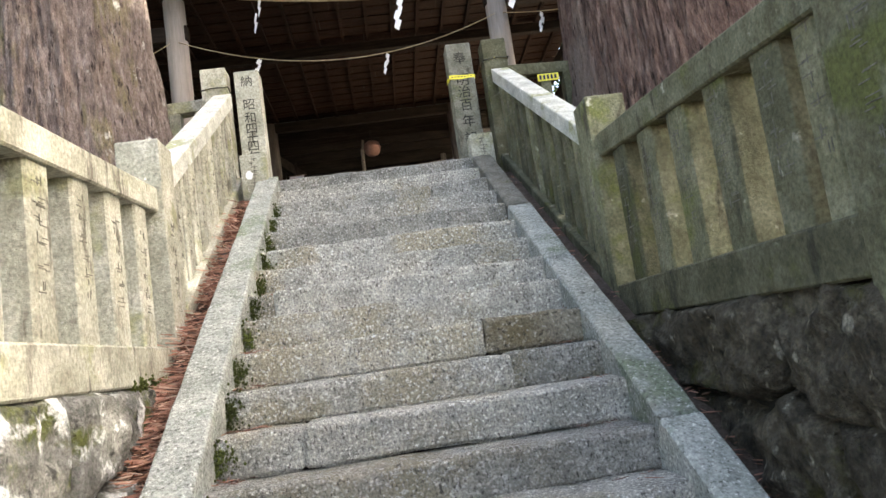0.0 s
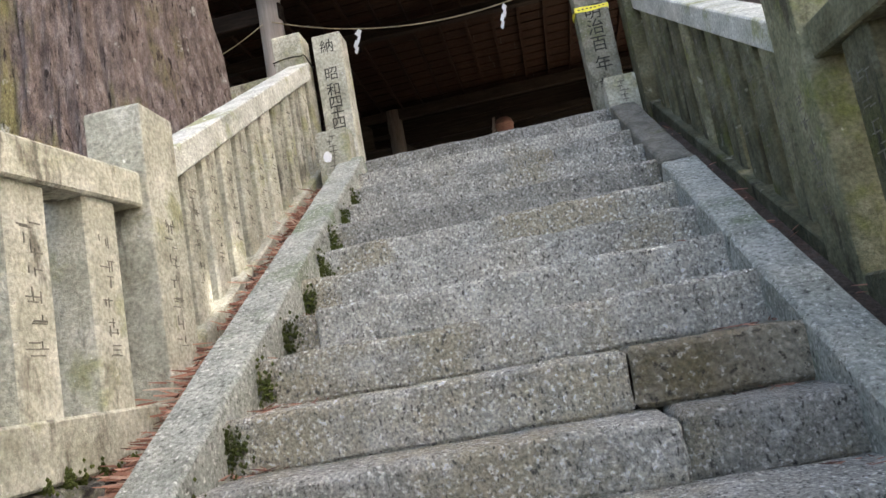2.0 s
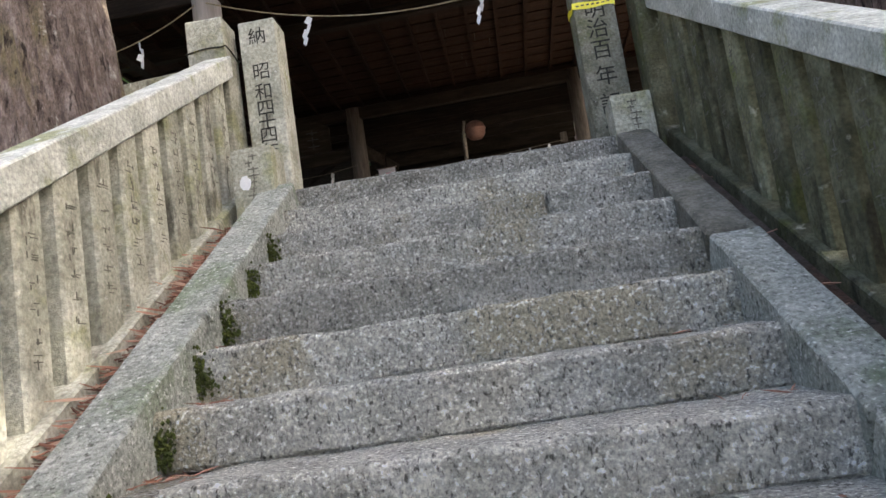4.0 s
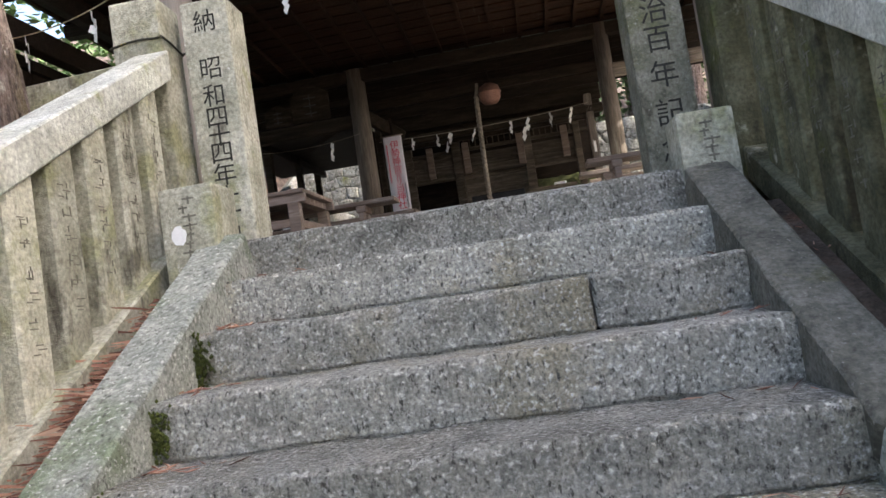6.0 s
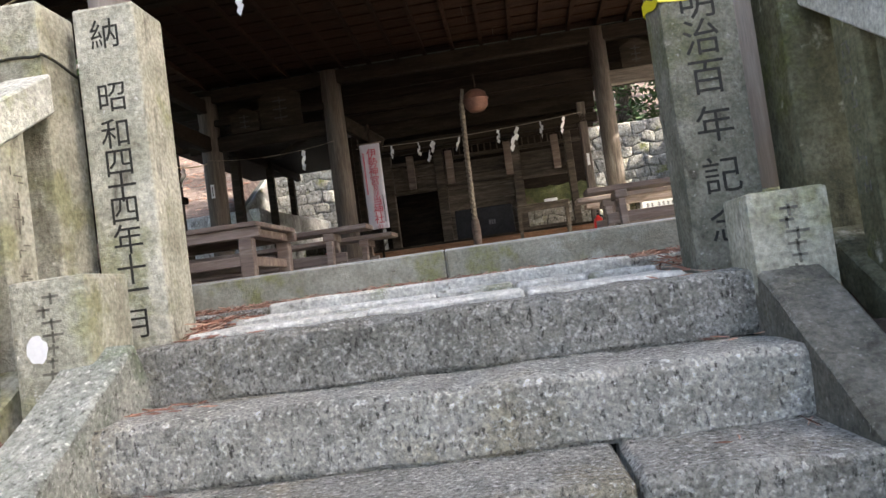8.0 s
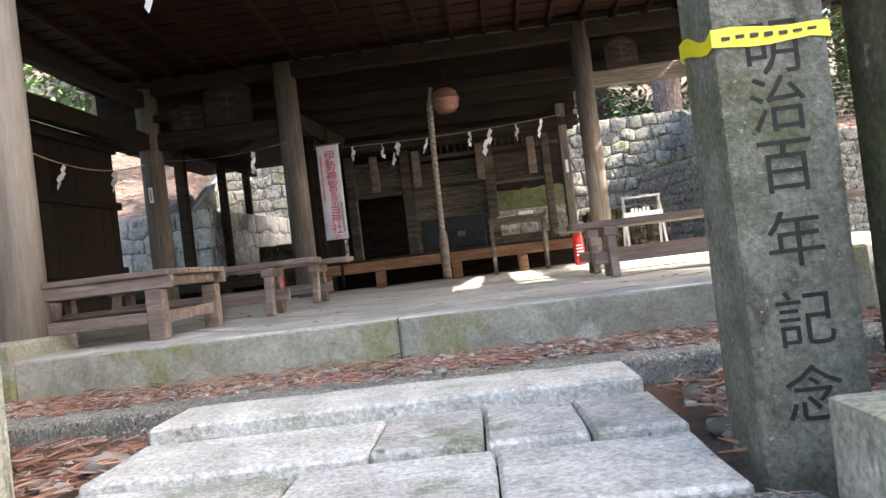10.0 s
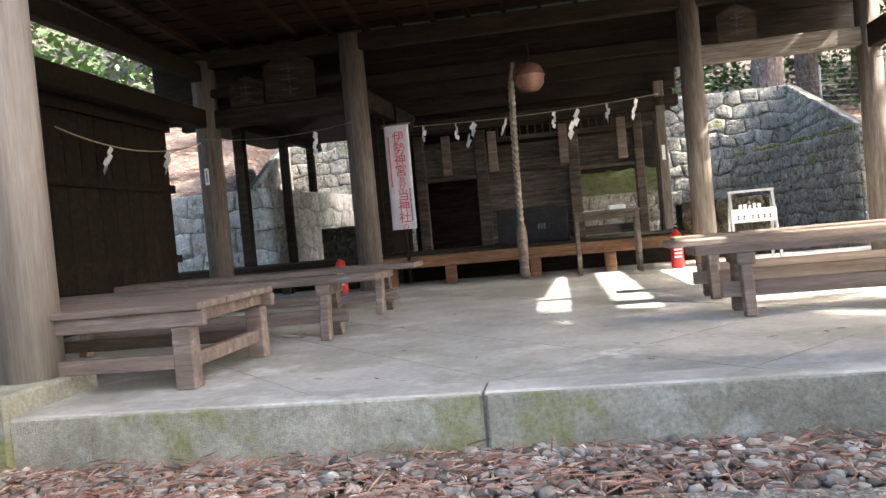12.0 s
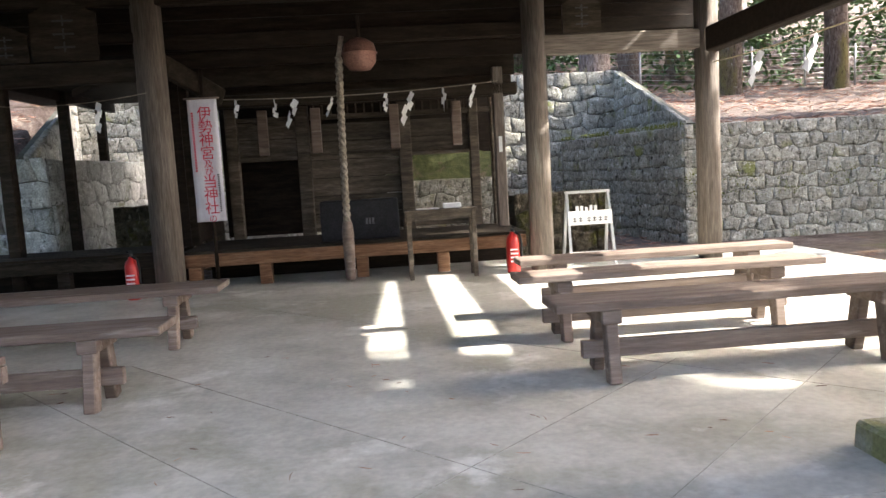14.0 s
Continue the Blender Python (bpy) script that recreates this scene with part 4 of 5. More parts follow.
stone_wall("terrace_flank_west", "flank of the stone terrace, paled for sunlight", (-4.05, 18.0), (-3.75, 21.6), 3.0, 4.88, 0.4, SUNWALL, seed=17)
stone_wall("wing_wall_west", "stone wing wall with a sloping top", (-4.3, 18.0), (-5.15, 22.0), 4.8, 6.15, 0.4, SUNWALL, height=lambda s: 4.93 + s / 4.09 * 1.22, seed=16, thick=0.14)
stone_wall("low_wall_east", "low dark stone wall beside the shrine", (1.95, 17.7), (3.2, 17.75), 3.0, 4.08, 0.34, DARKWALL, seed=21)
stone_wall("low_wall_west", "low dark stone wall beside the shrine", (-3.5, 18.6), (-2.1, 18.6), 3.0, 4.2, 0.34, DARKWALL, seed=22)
stone_wall("shrine_base", "low base of squared mossy stones under the inner shrine", (0.3, 18.9), (1.95, 18.9), 3.4, 4.32, 0.33, WALLSTONE, seed=23, bulge=0.03)


def wall_moss(a, b, z, seed, count=700, drop=0.1):
    """Small cushions of moss scattered along the top of a wall."""
    rnd = random.Random(seed)
    bm = bmesh.new()
    for _ in range(count):
        u = rnd.random()
        if noise.noise(Vector((u * 9, seed, 0))) < -0.12:
            continue
        p = Vector(a).lerp(Vector(b), u)
        c = Vector((p.x + rnd.uniform(-0.07, 0.05), p.y - rnd.random() * 0.05, z + rnd.uniform(-drop, 0.03)))
        r = rnd.uniform(0.006, 0.016)
        vs = [bm.verts.new(c + Vector(v) * r) for v in ((1, 0, 0), (-1, 0, 0), (0, 0, 0.8), (0, 0, -0.8), (0, -1, 0), (0, 1, 0))]
        for q in ((0, 2, 4), (2, 1, 4), (1, 3, 4), (3, 0, 4), (2, 0, 5), (1, 2, 5), (3, 1, 5), (0, 3, 5)):
            bm.faces.new([vs[i] for i in q]).smooth = True
    mesh_thing("wall_moss", bm, WALLMOSS, "yellow-green moss along the top of the stone wall", "moss", "moss on the walls", "stuff")


wall_moss((3.57, 21.5), (4.36, 17.98), 4.89, 4, 700, 0.03)
wall_moss((4.4, 17.96), (7.5, 17.96), 4.2, 7, 420, 0.35)


# ---- shrine behind the hall ----
def shrine():
    s = thing("inner_shrine", "old unpainted wooden shrine front with board panels and lattice", "shrine building")
    y = 17.5
    for x, w in ((-1.6, 0.07), (-0.73, 0.08), (0.54, 0.08), (1.42, 0.06), (1.7, 0.06)):
        bm = bmesh.new()
        box(bm, x - w, x + w, y - w, y + w, 3.72, 5.55, 0.01)
        part("pillar", bm, SHRINEWOOD, s)
    def boards(x0, x1, z0, z1, n, yy=y + 0.05, mat=SHRINEWOOD):
        for i in range(n):
            a, b = z0 + (z1 - z0) * i / n, z0 + (z1 - z0) * (i + 1) / n
            bm = bmesh.new()
            box(bm, x0, x1, yy + random.uniform(0, 0.01), yy + 0.03, a, b - 0.008, 0.002)
            part("wall_board", bm, mat, s)
    boards(-1.53, -0.81, 4.72, 5.2, 2)
    boards(-0.65, 0.46, 3.75, 5.12, 6)
    boards(0.62, 1.36, 4.68, 5.12, 2)
    boards(0.62, 1.36, 3.75, 3.88, 1)
    for x0, x1, z0, z1 in ((-1.6, 0.54, 5.16, 5.22), (0.54, 1.7, 5.16, 5.22), (-1.7, 1.8, 5.36, 5.52), (-0.73, 0.54, 4.72, 4.76), (0.54, 1.42, 4.66, 4.7), (-1.6, -0.73, 4.68, 4.73)):
        bm = bmesh.new()
        box(bm, x0, x1, y - 0.05, y + 0.03, z0, z1, 0.006)
        part("rail", bm, SHRINEWOOD, s)
    for i in range(20):
        x = -0.68 + i * 0.105
        bm = bmesh.new()
        box(bm, x - 0.011, x + 0.011, y - 0.01, y + 0.012, 5.22, 5.36)
        part("lattice_bar", bm, SHRINEWOOD, s)
    for x in (-1.2, -0.55, 0.42, 1.2):
        bm = bmesh.new()
        box(bm, x - 0.06, x + 0.06, y - 0.14, y - 0.08, 4.75, 5.3, 0.006)
        part("hanging_board", bm, BENCHWOOD, s, "pale unpainted hanging board")
    # Plain backing sheets; their near-black colour stands in for the shrine's inner shade.
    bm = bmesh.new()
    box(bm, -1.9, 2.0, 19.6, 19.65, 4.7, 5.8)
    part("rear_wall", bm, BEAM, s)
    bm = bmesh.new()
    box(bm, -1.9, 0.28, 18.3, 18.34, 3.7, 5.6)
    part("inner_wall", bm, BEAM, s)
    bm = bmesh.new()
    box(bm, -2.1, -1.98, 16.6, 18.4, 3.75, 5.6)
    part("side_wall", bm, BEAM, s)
    bm = bmesh.new()
    box(bm, -2.0, 2.5, 16.45, 18.9, 5.98, 6.06)
    bmesh.ops.transform(bm, matrix=Matrix.Translation((0, 16.2, 6.0)) @ Matrix.Rotation(radians(8), 4, "X") @ Matrix.Translation((0, -16.2, -6.0)), verts=bm.verts)
    part("roof", bm, ROOFING, s)
    # Unseen roof added behind the shrine to keep sun off the west flank.
    bm = bmesh.new()
    bar(bm, (0.2, 18.8, 6.42), (0.2, 21.9, 6.3), 3.6, 0.08)
    part("rear_roof", bm, ROOFING, s)
    bm = bmesh.new()
    g = [[bm.verts.new((0.3 + 0.085 * i, 18.95 + 0.1 * k, 4.3 + 0.07 * k + 0.05 * noise.noise(Vector((i * 0.7, k * 0.9, 0))))) for i in range(21)] for k in range(7)]
    for u, v in zip(g, g[1:]):
        for i in range(20):
            bm.faces.new((u[i], u[i + 1], v[i + 1], v[i])).smooth = True
    part("mossy_bank", bm, BANKMOSS, s, "green mossy bank on the stone base")
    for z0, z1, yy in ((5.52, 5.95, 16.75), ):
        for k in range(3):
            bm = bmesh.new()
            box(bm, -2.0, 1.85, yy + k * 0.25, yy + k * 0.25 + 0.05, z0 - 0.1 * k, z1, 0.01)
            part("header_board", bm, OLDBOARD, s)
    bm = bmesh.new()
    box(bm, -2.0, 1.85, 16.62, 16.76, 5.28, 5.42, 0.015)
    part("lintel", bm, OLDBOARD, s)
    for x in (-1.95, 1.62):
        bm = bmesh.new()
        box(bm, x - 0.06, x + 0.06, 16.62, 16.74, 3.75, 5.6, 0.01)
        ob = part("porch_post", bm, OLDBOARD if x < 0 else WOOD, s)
    bm = bmesh.new()
    box(bm, 1.6, 1.64, 16.61, 16.615, 4.62, 4.8)
    part("paper_tag", bm, PAPER, s, "white paper tag")


shrine()


def deck(x0, x1, y0, y1, legs, mat):
    d = thing("veranda_deck", "raised brown plank veranda on short posts", "veranda")
    n = int((y1 - y0) / 0.2)
    for i in range(n):
        bm = bmesh.new()
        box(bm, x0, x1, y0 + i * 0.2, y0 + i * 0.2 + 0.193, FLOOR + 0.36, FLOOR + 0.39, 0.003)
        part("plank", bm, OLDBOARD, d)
    bm = bmesh.new()
    box(bm, x0, x1, y0 + 0.005, y0 + 0.1, FLOOR + 0.22, FLOOR + 0.357, 0.006)
    part("fascia", bm, mat, d, "orange-brown front beam")
    # Added dark sheet in place of the black shade beneath the deck.
    bm = bmesh.new()
    box(bm, x0, x1, y1 - 0.08, y1 - 0.04, FLOOR - 0.15, FLOOR + 0.35, 0.004)
    part("skirt_board", bm, BEAM, d)
    for x in legs:
        bm = bmesh.new()
        box(bm, x - 0.065, x + 0.065, y0 + 0.01, y0 + 0.12, FLOOR, FLOOR + 0.218, 0.005)
        part("post", bm, mat, d)


deck(-1.95, 1.75, 15.98, 17.4, (-1.82, -1.08, -0.05, 0.83, 1.6), DECKWOOD)
deck(-5.2, -2.15, 16.3, 17.4, (-5.0, -4.2, -3.3, -2.4), OLDBOARD)


def trestle_bench(x0, x1, y0, y1, h, legs, thick=0.045, mat=BENCHWOOD, label="long rustic wooden bench with splayed legs", group="benches in the hall", tilt=0.0):
    b = thing("bench", label, "bench", ((x0 + x1) / 2, (y0 + y1) / 2, FLOOR), group)
    ox, oy = (x0 + x1) / 2, (y0 + y1) / 2
    bm = bmesh.new()
    vs = box(bm, x0 - ox, x1 - ox, y0 - oy, y1 - oy, h - thick, h, 0.006)
    n = 10
    geom = list(bm.verts) + list(bm.edges) + list(bm.faces)
    for i in range(1, n):
        r = bmesh.ops.bisect_plane(bm, geom=geom, plane_co=(x0 - ox + (x1 - x0) * i / n, 0, 0), plane_no=(1, 0, 0))
        geom = r["geom"]
    for v in bm.verts:
        v.co.y += 0.012 * noise.noise(Vector((v.co.x * 1.5, oy, 0)))
    part("seat", bm, mat, b)
    wy = (y1 - y0) / 2
    for lx in legs:
        bm = bmesh.new()
        box(bm, lx - ox - 0.05, lx - ox + 0.05, -wy + 0.01, wy - 0.01, h - thick - 0.07, h - thick - 0.002, 0.006)
        part("cross_bearer", bm, mat, b)
        for sg in (-1, 1):
            bm = bmesh.new()
            bar(bm, (lx - ox, sg * (wy * 0.95), 0.0), (lx - ox, sg * wy * 0.55, h - thick - 0.02), 0.085, 0.06, 0.006, (1, 0, 0))
            part("leg", bm, mat, b)
    bm = bmesh.new()
    box(bm, legs[0] - ox - 0.12, legs[-1] - ox + 0.12, -0.022, 0.022, 0.1, 0.19, 0.005)
    part("stretcher", bm, mat, b)
    return b


trestle_bench(1.0, 3.15, 11.47, 11.79, 0.41, (1.28, 2.72))
trestle_bench(0.99, 2.95, 12.4, 12.68, 0.42, (1.28, 2.64))
trestle_bench(1.15, 3.2, 13.2, 13.46, 0.42, (1.45, 2.9))
trestle_bench(-3.4, -0.93, 11.68, 11.99, 0.41, (-3.0, -1.29))
trestle_bench(-3.6, -0.93, 13.0, 13.4, 0.41, (-3.2, -1.25))


def low_table():
    t = thing("low_table", "weathered pale wooden low table with square legs", "table", (-2.7, 10.79, FLOOR))
    x0, x1, y0, y1, h = -1.25, 1.25, -0.47, 0.47, 0.41
    for i in range(3):
        bm = bmesh.new()
        box(bm, x0, x1, y0 + i * 0.3134, y0 + (i + 1) * 0.3134 - 0.006, h - 0.035, h, 0.004)
        part("top_board", bm, BENCHWOOD, t)
    for y in (y0 + 0.02, y1 - 0.07):
        bm = bmesh.new()
        box(bm, x0 + 0.06, x1 + 0.01, y, y + 0.05, h - 0.11, h - 0.037, 0.004)
        part("apron", bm, BENCHWOOD, t)
        bm = bmesh.new()
        box(bm, x0 + 0.2, x1 - 0.1, y, y + 0.045, 0.1, 0.17, 0.004)
        part("stretcher", bm, BENCHWOOD, t)
    for x in (x0 + 0.15, x1 - 0.1):
        bm = bmesh.new()
        box(bm, x - 0.045, x + 0.045, y0 + 0.05, y1 - 0.05, h - 0.1, h - 0.037, 0.004)
        part("bearer", bm, BENCHWOOD, t)
        bm = bmesh.new()
        bar(bm, (x, y0 + 0.06, 0.13), (x, y1 - 0.06, 0.13), 0.05, 0.07, 0.004)
        part("side_rail", bm, BENCHWOOD, t)
        for y in (y0 + 0.05, y1 - 0.05):
            bm = bmesh.new()
            box(bm, x - 0.05, x + 0.05, y - 0.045, y + 0.045, 0, h - 0.112, 0.006)
            part("leg", bm, BENCHWOOD, t)


low_table()


def offering_table():
    t = thing("offering_table", "slender wooden table with white papers on top", "table", (0.79, 15.62, FLOOR))
    for x in (-0.33, 0.33):
        for y in (-0.12, 0.12):
            bm = bmesh.new()
            box(bm, x - 0.022, x + 0.022, y - 0.022, y + 0.022, 0, 0.68, 0.003)
            part("leg", bm, SHRINEWOOD, t)
    bm = bmesh.new()
    box(bm, -0.37, 0.37, -0.16, 0.16, 0.68, 0.71, 0.004)
    part("top", bm, SHRINEWOOD, t)
    bm = bmesh.new()
    box(bm, -0.34, 0.34, -0.13, -0.11, 0.61, 0.678)
    part("apron", bm, SHRINEWOOD, t)
    bm = bmesh.new()
    box(bm, 0.0, 0.18, 15.58, 15.72, FLOOR + 0.711, FLOOR + 0.76, 0.006)
    bmesh.ops.translate(bm, vec=(0.83, 0, 0), verts=bm.verts)
    mesh_thing("paper_stack", bm, PAPER, "small stack of white paper slips on the table", "papers")
    bm = bmesh.new()
    box(bm, 0.55, 0.78, 15.56, 15.72, FLOOR + 0.711, FLOOR + 0.718)
    mesh_thing("paper_sheet", bm, PAPER, "flat white paper sheet on the table", "papers")


offering_table()


def offertory_box():
    b = thing("offertory_box", "offertory box under a black cloth with a crest", "offertory box", (-0.05, 16.35, FLOOR + 0.39))
    bm = bmesh.new()
    box(bm, -0.43, 0.43, -0.17, 0.17, 0, 0.44, 0.02, seg=2)
    jitter(bm.verts, 0.01, 5)
    part("cloth", bm, BLACK, b)
    bm = bmesh.new()
    for k in range(3):
        box(bm, 0.06 + k * 0.035, 0.085 + k * 0.035, -0.185, -0.18, 0.17, 0.24)
    part("crest", bm, surface("faded_print", [(0.08, 0.08, 0.09), (0.12, 0.12, 0.13)], 5, spread=0), b, "grey printed crest")


offertory_box()


def bell_and_rope():
    b = thing("shrine_bell", "round copper shrine bell hanging from a beam", "bell", (0.07, 15.75, 5.55))
    bm = bmesh.new()
    lathe(bm, [(0.02, -0.05), (0.11, -0.04), (0.165, 0.03), (0.17, 0.1), (0.175, 0.115), (0.188, 0.125), (0.175, 0.135), (0.17, 0.15), (0.15, 0.22), (0.08, 0.265), (0.02, 0.28)])
    part("body", bm, COPPER, b)
    bm = bmesh.new()
    pole(bm, (0, 0, 0.27), (0, 0, 0.5), 0.02)
    part("hanger", bm, BEAM, b)
    r = thing("bell_rope", "thick twisted hemp bell rope with a wooden grip", "rope", (-0.17, 15.72, FLOOR))
    bm = bmesh.new()
    tube(bm, [(0.03 * (i / 120) ** 2, 0.0, 0.6 + i * 0.01415) for i in range(121)], 0.034, 18, 0.4, 0.26)
    part("strand", bm, HEMP, r)
    bm = bmesh.new()
    tube(bm, [(0.03 + 0.02 * i, 0.0, 2.3 + i * 0.1) for i in range(3)], 0.025, 8)
    part("upper_cord", bm, HEMP, r)
    bm = bmesh.new()
    lathe(bm, [(0.04, 0.02), (0.055, 0.04), (0.06, 0.12), (0.05, 0.14), (0.055, 0.16), (0.062, 0.5), (0.05, 0.62), (0.03, 0.63)], 14)
    part("grip", bm, BENCHWOOD, r, "pale wooden grip")


bell_and_rope()


def banner():
    b = thing("hanging_banner", "white cloth banner with red lettering hanging from a bar", "banner", (-1.58, 15.92, 4.05))
    w, h = 0.15, 1.27
    bm = bmesh.new()
    g = [[bm.verts.new((-w + 2 * w * i / 8, 0.012 * math.sin(i * 1.1 + k * 0.5) * (1 - k / 16), h * k / 16)) for i in range(9)] for k in range(17)]
    for u, v in zip(g, g[1:]):
        for i in range(8):
            bm.faces.new((u[i], u[i + 1], v[i + 1], v[i])).smooth = True
    cloth = part("cloth", bm, CLOTH, b)
    sol = cloth.modifiers.new("thickness", "SOLIDIFY")
    sol.thickness = 0.003
    z = h - 0.1
    for ch, sz in zip("伊勢神宮及び当神社の", (0.15, 0.15, 0.15, 0.15, 0.09, 0.09, 0.15, 0.15, 0.15, 0.09)):
        z -= sz * 0.42
        lettering("printed_letter", ch, sz, (0.02, -0.018, z), REDINK, cloth, 0.001)
        z -= sz * 0.48
    bm = bmesh.new()
    for k in range(22):
        box(bm, -0.115, -0.095, -0.017, -0.015, h - 0.16 - k * 0.028, h - 0.14 - k * 0.028)
    tagged(part("small_print", bm, REDINK, cloth), kind="stuff")
    bm = bmesh.new()
    for k in range(18):
        box(bm, 0.1, 0.118, -0.017, -0.015, 0.1 + k * 0.022, 0.113 + k * 0.022)
    tagged(part("small_print", bm, BLACKINK, cloth), kind="stuff")
    bm = bmesh.new()
    pole(bm, (-w - 0.03, 0, h), (w + 0.03, 0, h), 0.01, n=8)
    part("bar", bm, BENCHWOOD, b)
    bm = bmesh.new()
    pole(bm, (0, 0.06, -0.66), (0, 0.06, h + 0.3), 0.02, n=8)
    part("pole", bm, BEAM, b)


banner()


def extinguisher(x, y):
    e = thing("fire_extinguisher", "red fire extinguisher with a black hose on the floor", "fire extinguisher", (x, y, FLOOR), "fire extinguishers")
    bm = bmesh.new()
    lathe(bm, [(0.06, 0.0), (0.068, 0.015), (0.068, 0.33), (0.055, 0.38), (0.025, 0.41), (0.025, 0.43)], 18)
    part("cylinder", bm, REDPAINT, e)
    bm = bmesh.new()
    box(bm, -0.012, 0.012, -0.07, 0.04, 0.43, 0.46, 0.004)
    box(bm, -0.012, 0.012, -0.09, 0.0, 0.475, 0.49, 0.003)
    part("valve_lever", bm, BLACK, e)
    bm = bmesh.new()
    tube(bm, [(0.02, -0.03, 0.43), (0.07, -0.04, 0.4), (0.085, -0.04, 0.3), (0.08, -0.03, 0.15)], 0.011, 8)
    part("hose", bm, BLACK, e)
    bm = bmesh.new()
    for k in range(4):
        box(bm, -0.04, 0.04, -0.071, -0.066, 0.12 + k * 0.04, 0.135 + k * 0.04)
    part("label", bm, PAPER, e, "white printed label")


extinguisher(1.52, 15.55)
extinguisher(-2.3, 15.5)


def sign_stand():
    s = thing("sign_stand", "white metal A-frame stand with a small lettered board", "sign stand", (2.42, 15.9, FLOOR))
    for x in (-0.24, 0.24):
        for y0, y1 in ((-0.18, 0.0), (0.18, 0.0)):
            bm = bmesh.new()
            bar(bm, (x, y0, 0), (x * 0.94, y1, 0.78), 0.028, 0.028)
            part("leg", bm, STEEL, s)
    for z in (0.78, 0.5, 0.13):
        bm = bmesh.new()
        bar(bm, (-0.25, -0.18 * (1 - z / 0.78), z), (0.25, -0.18 * (1 - z / 0.78), z), 0.028, 0.028)
        part("cross_bar", bm, STEEL, s)
    bm = bmesh.new()
    box(bm, -0.24, 0.24, -0.1, -0.085, 0.43, 0.58)
    bd = part("board", bm, PAPER, s, "white lettered board")
    bm = bmesh.new()
    for k in range(6):
        x = -0.17 + k * 0.062 + (0.03 if k > 1 else 0)
        box(bm, x - 0.02, x + 0.02, -0.104, -0.101, 0.47, 0.478)
        box(bm, x - 0.02, x + 0.02, -0.104, -0.101, 0.495, 0.503)
        box(bm, x - 0.004, x + 0.004, -0.104, -0.101, 0.46, 0.515)
    tagged(part("lettering", bm, BLACKINK, bd), kind="stuff")
    bm = bmesh.new()
    for k in range(5):
        box(bm, -0.15 + k * 0.05, -0.12 + k * 0.05, -0.09, -0.06, 0.58, 0.61 + 0.03 * random.random())
    tagged(part("trinkets", bm, PAPER, s), kind="stuff")


sign_stand()


def plaque(x, y, z, w, h, mat, label):
    p = thing("votive_plaque", label, "plaque", (x, y, z), "votive plaques")
    bm = bmesh.new()
    prof = [(-w / 2, 0), (w / 2, 0), (w / 2, h * 0.72), (0, h), (-w / 2, h * 0.72)]
    f, g = [[bm.verts.new((px, yy, pz)) for px, pz in prof] for yy in (-0.02, 0.02)]
    bm.faces.new(f)
    bm.faces.new(g[::-1])
    for i in range(5):
        bm.faces.new((f[i], g[i], g[(i + 1) % 5], f[(i + 1) % 5]))
    bd = part("board", bm, mat, p)
    bm = bmesh.new()
    for k in range(3):
        box(bm, -w * 0.16, w * 0.16, -0.024, -0.021, h * (0.2 + 0.2 * k), h * (0.23 + 0.2 * k))
        box(bm, -0.008, 0.008, -0.024, -0.021, h * (0.14 + 0.2 * k), h * (0.3 + 0.2 * k))
    tagged(part("lettering", bm, BLACKINK, bd), kind="stuff")


plaque(-2.75, 15.62, 5.7, 0.62, 0.62, OLDBOARD, "large house-shaped wooden plaque with faded lettering")
plaque(-3.3, 15.62, 5.7, 0.42, 0.36, OLDBOARD, "small house-shaped wooden plaque with faded lettering")
plaque(2.35, 15.62, 5.76, 0.4, 0.4, OLDBOARD, "house-shaped wooden plaque with inked lettering")


# ---- ropes and paper streamers ----
def sag(a, b, drop, n=24):
    a, b = Vector(a), Vector(b)
    return [a.lerp(b, i / n) - Vector((0, 0, drop * 4 * (i / n) * (1 - i / n))) for i in range(n + 1)]


def streamer(parent, p, size=0.28, turn=0.0, lean=0.0):
    bm = bmesh.new()
    x, z = 0.0, 0.0
    for k in range(4):
        w, h = size * random.uniform(0.13, 0.2), size * random.uniform(0.27, 0.36)
        slant = random.uniform(0.05, 0.3) * h
        bend = random.uniform(-0.03, 0.03)
        vs = [bm.verts.new((x + dx, 0.012 * (k % 2) + dy, z - dz)) for dx, dz, dy in ((0, 0, 0), (w, slant, bend), (w * 1.05, h + slant, bend * 0.5), (w * 0.08, h * 0.9, -bend))]
        bm.faces.new(vs)
        r = bmesh.ops.extrude_face_region(bm, geom=bm.faces[-1:])
        bmesh.ops.translate(bm, vec=(0, 0.003, 0), verts=[v for v in r["geom"] if isinstance(v, bmesh.types.BMVert)])
        bm.faces.ensure_lookup_table()
        x += w * (0.5 if k % 2 == 0 else -0.25)
        z -= h * 0.74
    bmesh.ops.transform(bm, matrix=Matrix.Translation(p) @ pose(0, 0, 0, 0, lean, turn), verts=bm.verts)
    part("paper_streamer", bm, PAPER, parent, "zigzag white paper streamer")


def festoon(name, a, b, drop, r, mat, label, at, size=0.28):
    f = thing(name, label, "rope", group="sacred ropes")
    pts = sag(a, b, drop)
    bm = bmesh.new()
    tube(bm, pts, r, 8, 0.5, 0.15 if r > 0.01 else 0)
    part("rope", bm, mat, f)
    for spot in at:
        t, size = spot if isinstance(spot, tuple) else (spot, size)
        k = min(len(pts) - 2, int(t * 24))
        p = pts[k].lerp(pts[k + 1], t * 24 - k)
        streamer(f, p, size, random.uniform(-40, 40), random.uniform(10, 35))


